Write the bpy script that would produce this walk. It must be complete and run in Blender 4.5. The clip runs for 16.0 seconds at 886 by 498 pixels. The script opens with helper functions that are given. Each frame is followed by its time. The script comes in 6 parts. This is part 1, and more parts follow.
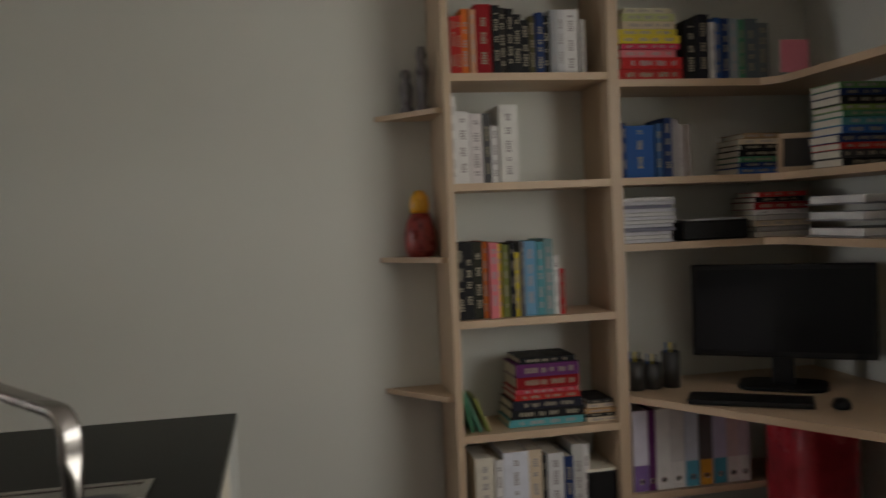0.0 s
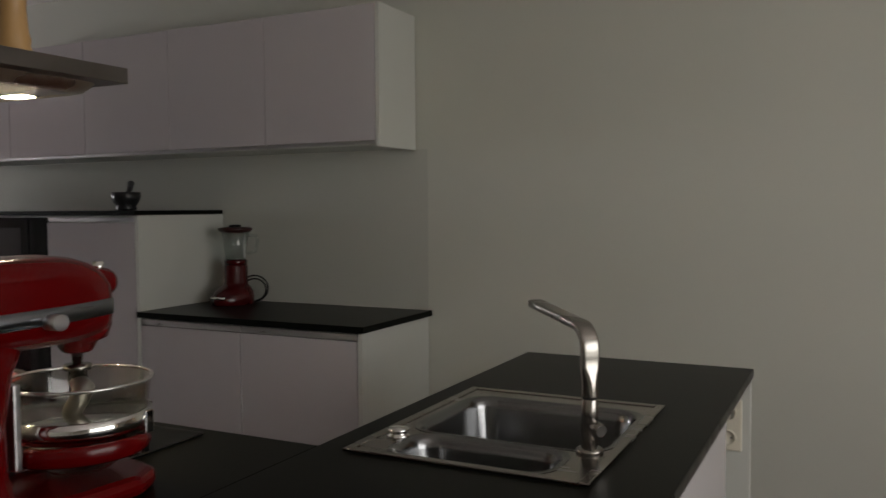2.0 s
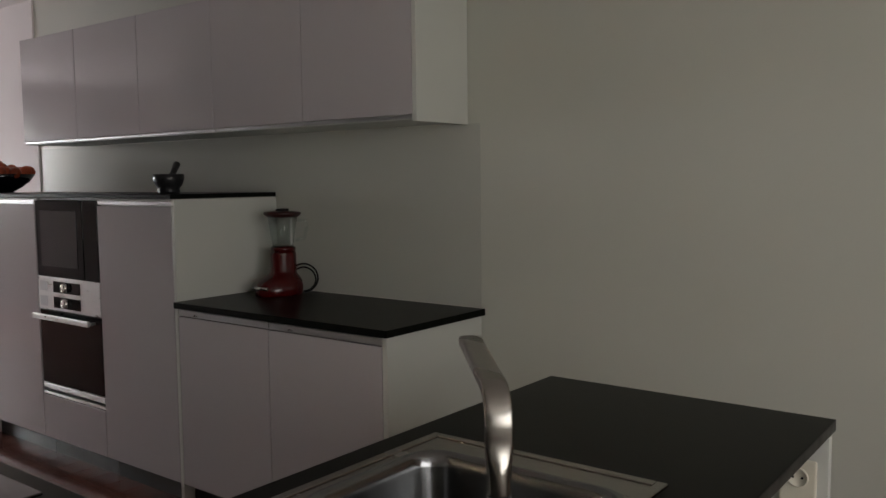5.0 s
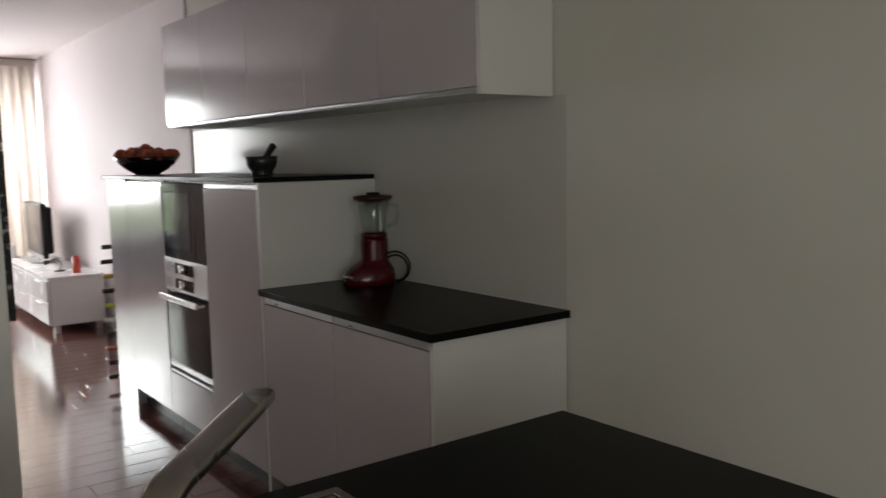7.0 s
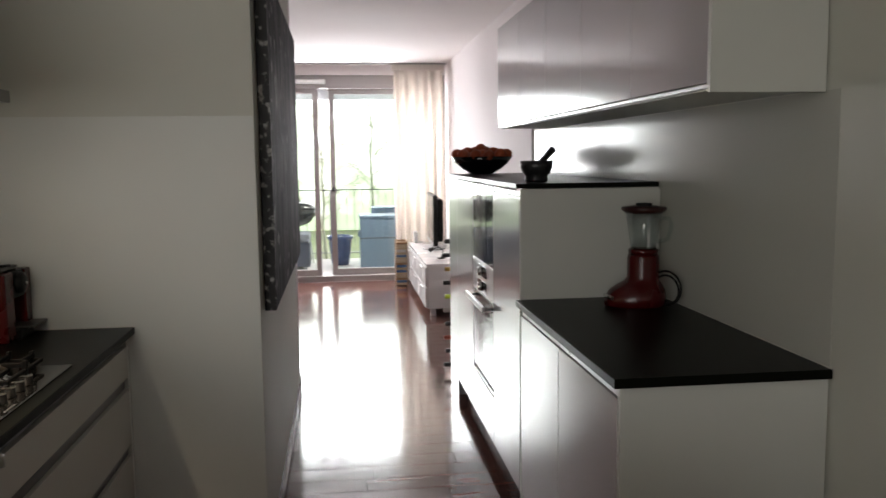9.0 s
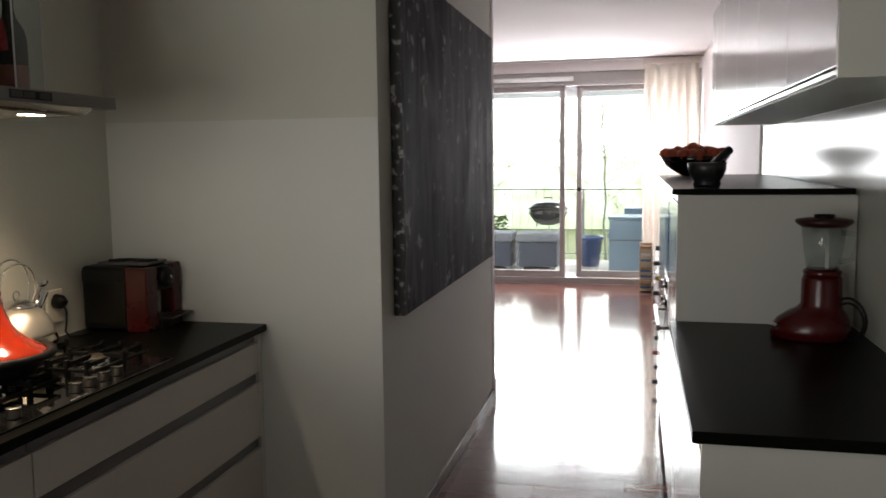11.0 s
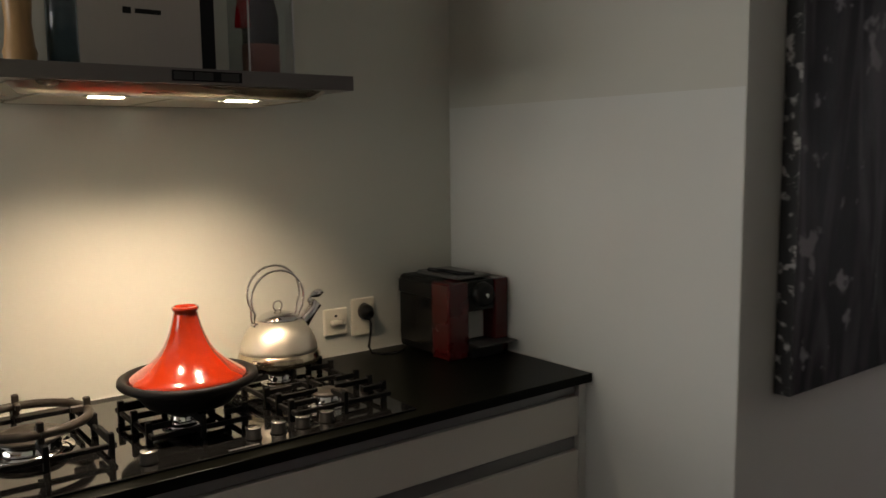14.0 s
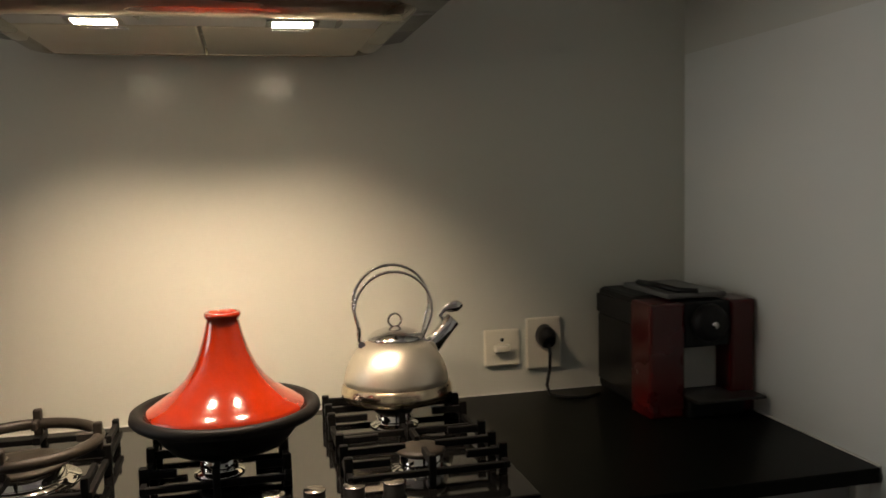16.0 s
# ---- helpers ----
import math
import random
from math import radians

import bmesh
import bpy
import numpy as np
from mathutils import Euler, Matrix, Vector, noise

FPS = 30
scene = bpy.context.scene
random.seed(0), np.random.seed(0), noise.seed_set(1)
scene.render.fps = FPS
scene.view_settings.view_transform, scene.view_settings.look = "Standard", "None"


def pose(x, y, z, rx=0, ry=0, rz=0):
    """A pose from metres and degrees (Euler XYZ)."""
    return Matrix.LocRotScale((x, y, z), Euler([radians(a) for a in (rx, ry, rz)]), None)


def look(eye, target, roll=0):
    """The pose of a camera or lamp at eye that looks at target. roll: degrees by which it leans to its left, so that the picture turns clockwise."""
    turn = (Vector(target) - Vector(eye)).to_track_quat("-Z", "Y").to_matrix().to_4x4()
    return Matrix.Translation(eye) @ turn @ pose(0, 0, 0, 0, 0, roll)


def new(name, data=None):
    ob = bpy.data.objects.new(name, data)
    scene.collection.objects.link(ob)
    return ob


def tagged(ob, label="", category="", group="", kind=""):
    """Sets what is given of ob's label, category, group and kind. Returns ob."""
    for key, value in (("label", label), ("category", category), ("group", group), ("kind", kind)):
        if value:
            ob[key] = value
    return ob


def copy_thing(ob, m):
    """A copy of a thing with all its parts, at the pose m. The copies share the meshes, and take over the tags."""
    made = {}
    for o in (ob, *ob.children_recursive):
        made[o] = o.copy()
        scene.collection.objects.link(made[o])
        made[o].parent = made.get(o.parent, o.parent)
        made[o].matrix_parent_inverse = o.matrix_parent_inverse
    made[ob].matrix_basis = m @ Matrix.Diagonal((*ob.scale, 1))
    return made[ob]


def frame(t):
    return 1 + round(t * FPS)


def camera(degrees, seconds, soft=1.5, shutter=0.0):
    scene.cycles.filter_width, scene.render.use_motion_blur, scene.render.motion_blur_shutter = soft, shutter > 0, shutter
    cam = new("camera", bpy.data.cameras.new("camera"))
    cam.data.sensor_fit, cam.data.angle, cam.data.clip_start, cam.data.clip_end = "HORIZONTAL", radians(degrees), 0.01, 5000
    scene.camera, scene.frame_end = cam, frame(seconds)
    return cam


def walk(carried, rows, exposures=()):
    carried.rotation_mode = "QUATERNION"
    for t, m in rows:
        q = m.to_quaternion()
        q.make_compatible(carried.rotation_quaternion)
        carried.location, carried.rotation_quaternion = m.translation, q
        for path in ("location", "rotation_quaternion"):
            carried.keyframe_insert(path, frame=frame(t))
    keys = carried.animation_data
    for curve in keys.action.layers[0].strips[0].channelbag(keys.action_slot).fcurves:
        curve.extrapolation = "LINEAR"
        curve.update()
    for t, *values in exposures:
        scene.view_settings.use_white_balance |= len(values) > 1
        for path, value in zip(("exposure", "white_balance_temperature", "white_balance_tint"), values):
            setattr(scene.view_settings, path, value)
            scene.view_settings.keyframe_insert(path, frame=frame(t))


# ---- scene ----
cam = camera(56.0, 16.0, soft=1.5, shutter=0.4)
PATH = [
    (0, (-0.586, -2.609, 1.447), (1.377, -2.989, 1.371), -2.4),
    (0.5, (-0.697, -2.698, 1.463), (1.299, -2.597, 1.382), -1.2),
    (1, (-0.738, -2.708, 1.426), (1.21, -2.26, 1.354), -0.3),
    (1.5, (-0.743, -2.726, 1.411), (1.125, -2.018, 1.323), -0.7),
    (2, (-0.76, -2.731, 1.402), (1.027, -1.839, 1.301), -0.4),
    (2.5, (-0.736, -2.73, 1.409), (0.987, -1.72, 1.291), -0.6),
    (3, (-0.62, -2.769, 1.416), (1.041, -1.663, 1.289), -0.9),
    (3.5, (-0.505, -2.788, 1.432), (1.135, -1.653, 1.295), -0.8),
    (4, (-0.363, -2.817, 1.431), (1.257, -1.652, 1.291), -0.7),
    (6.5, (0.38, -2.943, 1.469), (1.763, -1.516, 1.237), -1.0),
    (7, (0.579, -2.988, 1.46), (1.776, -1.401, 1.243), -1.2),
    (7.5, (0.736, -3.01, 1.452), (1.691, -1.265, 1.248), -0.8),
    (8, (0.924, -3.021, 1.467), (1.63, -1.162, 1.259), -0.6),
    (8.5, (1.113, -3.021, 1.485), (1.597, -1.092, 1.273), -0.7),
    (9, (1.355, -3.01, 1.501), (1.595, -1.036, 1.283), -0.7),
    (11.5, (2.021, -2.62, 1.509), (1.388, -0.735, 1.294), -0.8),
    (12, (2.113, -2.435, 1.506), (1.276, -0.632, 1.289), -0.8),
    (12.5, (2.144, -2.263, 1.516), (1.141, -0.547, 1.29), -0.5),
    (13, (2.178, -2.079, 1.518), (0.968, -0.504, 1.289), -0.7),
    (13.5, (2.167, -1.863, 1.511), (0.749, -0.47, 1.286), -0.8),
    (14, (2.119, -1.663, 1.523), (0.545, -0.452, 1.288), -0.7),
    (14.5, (2.054, -1.479, 1.509), (0.364, -0.432, 1.286), -0.9),
    (15, (1.984, -1.283, 1.505), (0.195, -0.418, 1.281), -1.2),
    (15.5, (1.848, -1.106, 1.451), (-0.023, -0.427, 1.255), -1.5),
    (16, (1.717, -0.969, 1.401), (-0.222, -0.514, 1.224), -1.4),
]
EXPOSURES = ((0, -0.72), (1.5, -0.64), (3, -0.65), (4, -0.60), (6.5, -0.66), (8, -0.72), (9, -0.76), (11.3, -0.66), (12, -0.54), (13, -0.53), (14, -0.64), (16, -0.78))
walk(cam, [(t, look(eye, target, roll)) for t, eye, target, roll in PATH], EXPOSURES)

# ---- world, sun, lights ----
world = bpy.data.worlds.new("world")
scene.world = world
world.use_nodes = True
wn = world.node_tree.nodes
sky = wn.new("ShaderNodeTexSky")
sky.sky_type, sky.sun_disc = 'NISHITA', False
sky.sun_elevation, sky.sun_rotation = radians(55), radians(86)
sky.air_density, sky.dust_density = 1.2, 3.0
wn["Background"].inputs[1].default_value = 0.12
world.node_tree.links.new(sky.outputs[0], wn["Background"].inputs[0])
sun_data = bpy.data.lights.new("sun", 'SUN')
sun_data.energy, sun_data.angle, sun_data.color = 4.0, radians(12), (1.0, 0.97, 0.92)
sun_ob = new("sun", sun_data)
sun_ob.matrix_world = look((0, 0, 20), (-14, -1, 0))


def window_light(name, m, w, h, watts, color):
    d = bpy.data.lights.new(name, 'AREA')
    d.shape, d.size, d.size_y, d.energy, d.color = 'RECTANGLE', w, h, watts, color
    o = new(name, d)
    o.matrix_world = m
    return o


# daylight of the balcony glazing and of the garden window behind the walker
window_light("balcony_daylight", look((1.31, 7.55, 1.62), (1.31, 0.0, 0.9)), 2.3, 1.20, 244, (1.0, 0.972, 1.025))
window_light("rear_daylight", look((-0.10, -5.0, 1.55), (-0.10, 0.0, 1.25)), 2.3, 1.5, 72, (1.0, 0.962, 0.925))


def hood_spot(x, y):
    d = bpy.data.lights.new("hood_spot", 'SPOT')
    d.energy, d.color, d.spot_size, d.spot_blend, d.shadow_soft_size = 57, (1.0, 0.765, 0.54), radians(109), 1.0, 0.02
    o = new("hood_spot", d)
    o.matrix_world = look((x, y, 1.631), (x - 0.18, y, 0.9))


hood_spot(0.40, -1.17)
hood_spot(0.40, -0.89)

# ---- materials ----
def pm(name, col, rough=0.5, metal=0.0, var=0.10, scale=6.0, bump=0.03, bscale=180.0, coat=0.0, stretch=(1, 1, 1), rvar=0.08, rand=0.0, spec=0.5, trans=0.0, ior=1.5, axis='Object'):
    """Procedural surface: base colour with two scales of variation, roughness wear and fine relief."""
    m = bpy.data.materials.new(name)
    m.use_nodes = True
    nt = m.node_tree
    n, l = nt.nodes, nt.links
    b = n["Principled BSDF"]
    b.inputs["Metallic"].default_value = metal
    b.inputs["Coat Weight"].default_value = coat
    b.inputs["Coat Roughness"].default_value = 0.05
    b.inputs["Specular IOR Level"].default_value = spec
    b.inputs["Transmission Weight"].default_value = trans
    b.inputs["IOR"].default_value = ior
    tc = n.new("ShaderNodeTexCoord")
    mp = n.new("ShaderNodeMapping")
    mp.inputs["Scale"].default_value = stretch
    l.new(tc.outputs[axis], mp.inputs[0])
    big, fine = n.new("ShaderNodeTexNoise"), n.new("ShaderNodeTexNoise")
    big.inputs["Scale"].default_value, big.inputs["Detail"].default_value = scale, 4
    fine.inputs["Scale"].default_value, fine.inputs["Detail"].default_value = bscale, 3
    for q in (big, fine):
        l.new(mp.outputs[0], q.inputs["Vector"])
    add = n.new("ShaderNodeMath")
    add.operation = 'MULTIPLY_ADD'
    add.inputs[1].default_value = 0.35
    l.new(fine.outputs[0], add.inputs[0])
    l.new(big.outputs[0], add.inputs[2])
    rng = n.new("ShaderNodeMapRange")
    rng.inputs["From Min"].default_value, rng.inputs["From Max"].default_value = 0.35, 1.0
    rng.inputs["To Min"].default_value, rng.inputs["To Max"].default_value = 1 - var, 1 + var
    l.new(add.outputs[0], rng.inputs["Value"])
    mix = n.new("ShaderNodeVectorMath")
    mix.operation = 'SCALE'
    mix.inputs[0].default_value = col
    factor = rng.outputs[0]
    if rand:
        info = n.new("ShaderNodeObjectInfo")
        r2 = n.new("ShaderNodeMapRange")
        r2.inputs["To Min"].default_value, r2.inputs["To Max"].default_value = 1 - rand, 1 + rand
        l.new(info.outputs["Random"], r2.inputs["Value"])
        mu = n.new("ShaderNodeMath")
        mu.operation = 'MULTIPLY'
        l.new(factor, mu.inputs[0])
        l.new(r2.outputs[0], mu.inputs[1])
        factor = mu.outputs[0]
    l.new(factor, mix.inputs["Scale"])
    l.new(mix.outputs[0], b.inputs["Base Color"])
    rr = n.new("ShaderNodeMapRange")
    rr.inputs["From Min"].default_value, rr.inputs["From Max"].default_value = 0.3, 0.7
    rr.inputs["To Min"].default_value, rr.inputs["To Max"].default_value = max(0.02, rough - rvar), min(1, rough + rvar)
    l.new(big.outputs[0], rr.inputs["Value"])
    l.new(rr.outputs[0], b.inputs["Roughness"])
    if bump:
        bp = n.new("ShaderNodeBump")
        bp.inputs["Strength"].default_value, bp.inputs["Distance"].default_value = bump, 0.01
        l.new(add.outputs[0], bp.inputs["Height"])
        l.new(bp.outputs[0], b.inputs["Normal"])
    return m


def glow(name, col, strength):
    m = bpy.data.materials.new(name)
    m.use_nodes = True
    b = m.node_tree.nodes["Principled BSDF"]
    b.inputs["Base Color"].default_value = (*col, 1)
    b.inputs["Emission Color"].default_value = (*col, 1)
    b.inputs["Emission Strength"].default_value = strength
    return m


def clear(name, col=(1, 1, 1), rough=0.0, thin=True):
    m = bpy.data.materials.new(name)
    m.use_nodes = True
    n, l = m.node_tree.nodes, m.node_tree.links
    if thin:
        n.remove(n["Principled BSDF"])
        t, g, mx, f = n.new("ShaderNodeBsdfTransparent"), n.new("ShaderNodeBsdfGlossy"), n.new("ShaderNodeMixShader"), n.new("ShaderNodeLayerWeight")
        t.inputs[0].default_value = (*col, 1)
        g.inputs["Roughness"].default_value = rough
        pw, sc = n.new("ShaderNodeMath"), n.new("ShaderNodeMath")
        pw.operation, sc.operation = 'POWER', 'MULTIPLY_ADD'
        pw.inputs[1].default_value, sc.inputs[1].default_value, sc.inputs[2].default_value = 3.5, 0.8, 0.05
        l.new(f.outputs["Facing"], pw.inputs[0])
        l.new(pw.outputs[0], sc.inputs[0])
        l.new(sc.outputs[0], mx.inputs[0])
        l.new(t.outputs[0], mx.inputs[1])
        l.new(g.outputs[0], mx.inputs[2])
        l.new(mx.outputs[0], n["Material Output"].inputs[0])
    else:
        b = n["Principled BSDF"]
        b.inputs["Base Color"].default_value = (*col, 1)
        b.inputs["Transmission Weight"].default_value = 1.0
        b.inputs["Roughness"].default_value = rough
    return m


M_WALL = pm("wall_paint", (0.576, 0.580, 0.517), 0.55, var=0.03, scale=1.5, bump=0.05, bscale=260, rvar=0.05)
M_SPLASH = pm("satin_splash_paint", (0.600, 0.605, 0.535), 0.22, var=0.02, scale=1.2, bump=0.015, bscale=90, rvar=0.04)
# toned below the other walls: the wall cabinets' shade is in this colour
M_SPLASH_EAST_SHADED = pm("satin_wall_shaded", (0.52, 0.527, 0.478), 0.16, var=0.02, scale=1.2, bump=0.0, bscale=90, rvar=0.0, spec=0.14)
M_LIVWALL = pm("living_wall_paint", (0.82, 0.77, 0.77), 0.7, var=0.03, scale=1.5, bump=0.05, bscale=260)
M_CEIL = pm("ceiling_plaster", (0.85, 0.82, 0.81), 0.85, var=0.03, scale=2, bump=0.06, bscale=220)
M_PLANK = pm("dark_merbau_plank", (0.115, 0.045, 0.034), 0.13, spec=1.0, var=0.30, scale=9, bump=0.012, bscale=70, stretch=(0.25, 2.5, 1), rand=0.22, rvar=0.025)
M_SUBFLOOR = pm("plank_joint", (0.02, 0.012, 0.01), 0.8)
M_FRONT = pm("satin_white_front", (0.53, 0.495, 0.51), 0.15, spec=0.8, coat=0.15, var=0.006, scale=3, bump=0.0, bscale=140, rvar=0.004)
M_DRAWER = pm("cream_lacquer_front", (0.585, 0.565, 0.505), 0.24, spec=0.5, var=0.01, scale=3, bump=0.0, bscale=140, rvar=0.01)
M_STUBPAINT = pm("washable_paint", (0.66, 0.675, 0.635), 0.44, var=0.025, scale=1.2, bump=0.03, bscale=200, rvar=0.04)
M_CARCASS = pm("white_melamine", (0.592, 0.602, 0.555), 0.42, var=0.015, scale=2.5, bump=0.0, rvar=0.02)
M_STONE = pm("black_worktop", (0.0040, 0.0043, 0.0030), 0.30, var=0.12, scale=14, bump=0.003, bscale=320, rvar=0.0, spec=0.06)
M_ALU = pm("brushed_aluminium", (0.55, 0.54, 0.54), 0.34, 1.0, var=0.08, scale=8, bump=0.01, bscale=220, stretch=(0.1, 1, 6))
M_STEEL = pm("brushed_steel", (0.33, 0.31, 0.285), 0.24, 1.0, var=0.10, scale=10, bump=0.012, bscale=300, stretch=(1, 0.08, 1))
# same steel as the sink deck, darkened: the bowls' shade is in the colour
M_BOWL_SHADED = pm("polished_bowl_steel_shaded", (0.22, 0.222, 0.224), 0.20, 1.0, var=0.10, scale=6, bump=0.004, bscale=300, rvar=0.03)
M_CHROME = pm("chrome", (0.80, 0.79, 0.77), 0.07, 1.0, var=0.03, bump=0.0, rvar=0.02)
M_BLACK = pm("black_plastic", (0.008, 0.008, 0.008), 0.42, spec=0.22, var=0.2, bump=0.01)
M_BLKGLASS = pm("black_glass", (0.006, 0.006, 0.007), 0.06, var=0.1, bump=0.0, rvar=0.02)
M_WHITEPL = pm("ivory_plastic", (0.72, 0.68, 0.56), 0.35, var=0.03, bump=0.004)
M_PLINTH = pm("dark_plinth", (0.03, 0.03, 0.03), 0.5, var=0.2)
M_SKIRT = pm("skirting_brown", (0.10, 0.05, 0.04), 0.45, var=0.2)
M_FRAME = pm("window_frame_paint", (0.40, 0.37, 0.36), 0.4, var=0.04, bump=0.01)
M_GLASS = clear("window_glass", (0.97, 1.0, 0.98))
M_CURTAIN = pm("beige_curtain_cloth", (0.72, 0.66, 0.61), 0.9, var=0.08, scale=12, bump=0.2, bscale=500)
cn, cl = M_CURTAIN.node_tree.nodes, M_CURTAIN.node_tree.links
ctr, cmx = cn.new("ShaderNodeBsdfTranslucent"), cn.new("ShaderNodeMixShader")
ctr.inputs[0].default_value = (0.62, 0.56, 0.51, 1)
cmx.inputs[0].default_value = 0.25
cl.new(cn["Principled BSDF"].outputs[0], cmx.inputs[1])
cl.new(ctr.outputs[0], cmx.inputs[2])
cl.new(cmx.outputs[0], cn["Material Output"].inputs[0])
M_CONC = pm("balcony_concrete", (0.55, 0.54, 0.52), 0.8, var=0.12, scale=3, bump=0.15, bscale=90)
M_BIRCH = pm("birch_veneer", (0.50, 0.37, 0.24), 0.45, var=0.12, scale=5, bump=0.015, bscale=90, stretch=(1, 0.3, 1))
M_BIRCH_V = pm("birch_veneer_upright", (0.47, 0.35, 0.23), 0.45, var=0.12, scale=5, bump=0.015, bscale=90, stretch=(1, 1, 0.2))

# ---- mesh tools ----
ORG = {}


def bx(bm, x0, y0, z0, x1, y1, z1, bev=0.0, seg=2):
    """A box with bevelled edges into bm."""
    vs = [bm.verts.new((x, y, z)) for z in (z0, z1) for y in (y0, y1) for x in (x0, x1)]
    fs = [bm.faces.new([vs[i] for i in q]) for q in ((0, 2, 3, 1), (4, 5, 7, 6), (0, 1, 5, 4), (2, 6, 7, 3), (0, 4, 6, 2), (1, 3, 7, 5))]
    if bev:
        es = {e for f in fs for e in f.edges}
        bmesh.ops.bevel(bm, geom=list(es), offset=bev, segments=seg, profile=0.5, affect='EDGES', clamp_overlap=True)
    return bm


def box(x0, y0, z0, x1, y1, z1, bev=0.0, seg=2):
    return bx(bmesh.new(), min(x0, x1), min(y0, y1), min(z0, z1), max(x0, x1), max(y0, y1), max(z0, z1), bev, seg)


def lathe(bm, prof, seg=32, c=(0, 0, 0), sx=1.0, sy=1.0):
    """A turned body from (radius, height) pairs."""
    rings = []
    for r, z in prof:
        if r < 1e-5:
            rings.append([bm.verts.new((c[0], c[1], c[2] + z))])
        else:
            rings.append([bm.verts.new((c[0] + sx * r * math.cos(a), c[1] + sy * r * math.sin(a), c[2] + z)) for a in (2 * math.pi * i / seg for i in range(seg))])
    for p, q in zip(rings, rings[1:]):
        for i in range(seg):
            j = (i + 1) % seg
            if len(p) == 1 and len(q) > 1:
                bm.faces.new((p[0], q[j], q[i]))
            elif len(q) == 1 and len(p) > 1:
                bm.faces.new((p[i], p[j], q[0]))
            elif len(p) > 1:
                bm.faces.new((p[i], p[j], q[j], q[i]))
    if len(rings[0]) > 1:
        bm.faces.new(rings[0][::-1])
    if len(rings[-1]) > 1:
        bm.faces.new(rings[-1])
    for f in bm.faces:
        f.smooth = True
    return bm


def tube(bm, pts, r, seg=10, flat=1.0):
    """A round bar along points; r may be a list."""
    pts = [Vector(p) for p in pts]
    n = len(pts)
    rr = r if isinstance(r, (list, tuple)) else [r] * n
    rings, up = [], None
    for i, p in enumerate(pts):
        d = (pts[min(i + 1, n - 1)] - pts[max(i - 1, 0)]).normalized()
        if up is None:
            up = Vector((0, 0, 1)) if abs(d.z) < 0.9 else Vector((1, 0, 0))
        s = d.cross(up).normalized()
        u = s.cross(d).normalized()
        up = u
        rings.append([bm.verts.new(p + s * rr[i] * math.cos(a) + u * rr[i] * flat * math.sin(a)) for a in (2 * math.pi * k / seg for k in range(seg))])
    for p, q in zip(rings, rings[1:]):
        for k in range(seg):
            f = bm.faces.new((p[k], p[(k + 1) % seg], q[(k + 1) % seg], q[k]))
            f.smooth = True
    bm.faces.new(rings[0][::-1])
    bm.faces.new(rings[-1])
    return bm


def arc(c, r, a0, a1, n, plane="xz"):
    out = []
    for i in range(n + 1):
        a = radians(a0 + (a1 - a0) * i / n)
        p = list(c)
        p["xyz".index(plane[0])] += r * math.cos(a)
        p["xyz".index(plane[1])] += r * math.sin(a)
        out.append(tuple(p))
    return out


def prism(bm, outline, z0, z1, bev=0.0):
    """An upright body over an outline in x and y."""
    lo = [bm.verts.new((x, y, z0)) for x, y in outline]
    hi = [bm.verts.new((x, y, z1)) for x, y in outline]
    k = len(lo)
    fs = [bm.faces.new(lo[::-1]), bm.faces.new(hi)]
    for i in range(k):
        fs.append(bm.faces.new((lo[i], lo[(i + 1) % k], hi[(i + 1) % k], hi[i])))
    if bev:
        bmesh.ops.bevel(bm, geom=list({e for f in fs for e in f.edges}), offset=bev, segments=2, profile=0.5, affect='EDGES', clamp_overlap=True)
    return bm


def as_mesh(name, bm, material):
    bmesh.ops.recalc_face_normals(bm, faces=bm.faces)
    me = bpy.data.meshes.new(name)
    bm.to_mesh(me)
    bm.free()
    for m in (material if isinstance(material, (list, tuple)) else (material,)):
        me.materials.append(m)
    return me


def solid(name, bm, material, label="", category="", group="", kind="", at=None):
    """A top-level thing of one mesh; with at, the mesh is local to that place."""
    ob = new(name, as_mesh(name, bm, material))
    if at is not None:
        ob.matrix_basis = at if isinstance(at, Matrix) else Matrix.Translation(at)
    ORG[ob] = Vector(at.translation if isinstance(at, Matrix) else (at or (0, 0, 0)))
    return tagged(ob, label, category, group, kind)


def thing(name, at, label, category, group="", kind=""):
    """A thing of several parts: an Empty at its base. Parts are given in world places unless the pose turns."""
    ob = new(name)
    ob.empty_display_size = 0.05
    if isinstance(at, Matrix):
        ob.matrix_basis = at
        ORG[ob] = None
    else:
        ob.location = at
        ORG[ob] = Vector(at)
    return tagged(ob, label, category, group, kind)


def part(name, bm, material, parent, label=""):
    """One mesh under a thing or a part; places are the world's, or local where the thing is turned."""
    org = ORG[parent]
    if org is not None:
        bmesh.ops.translate(bm, verts=bm.verts, vec=-org)
    ob = new(name, as_mesh(name, bm, material))
    ob.parent = parent
    ORG[ob] = org
    if label:
        ob["label"] = label
    return ob


def part_at(m, name, bm, material, parent, label=""):
    """One mesh under a thing, posed from the thing's own base."""
    if ORG[parent] is not None:
        bmesh.ops.translate(bm, verts=bm.verts, vec=ORG[parent])
    ob = part(name, bm, material, parent, label)
    ob.matrix_basis = m
    return ob


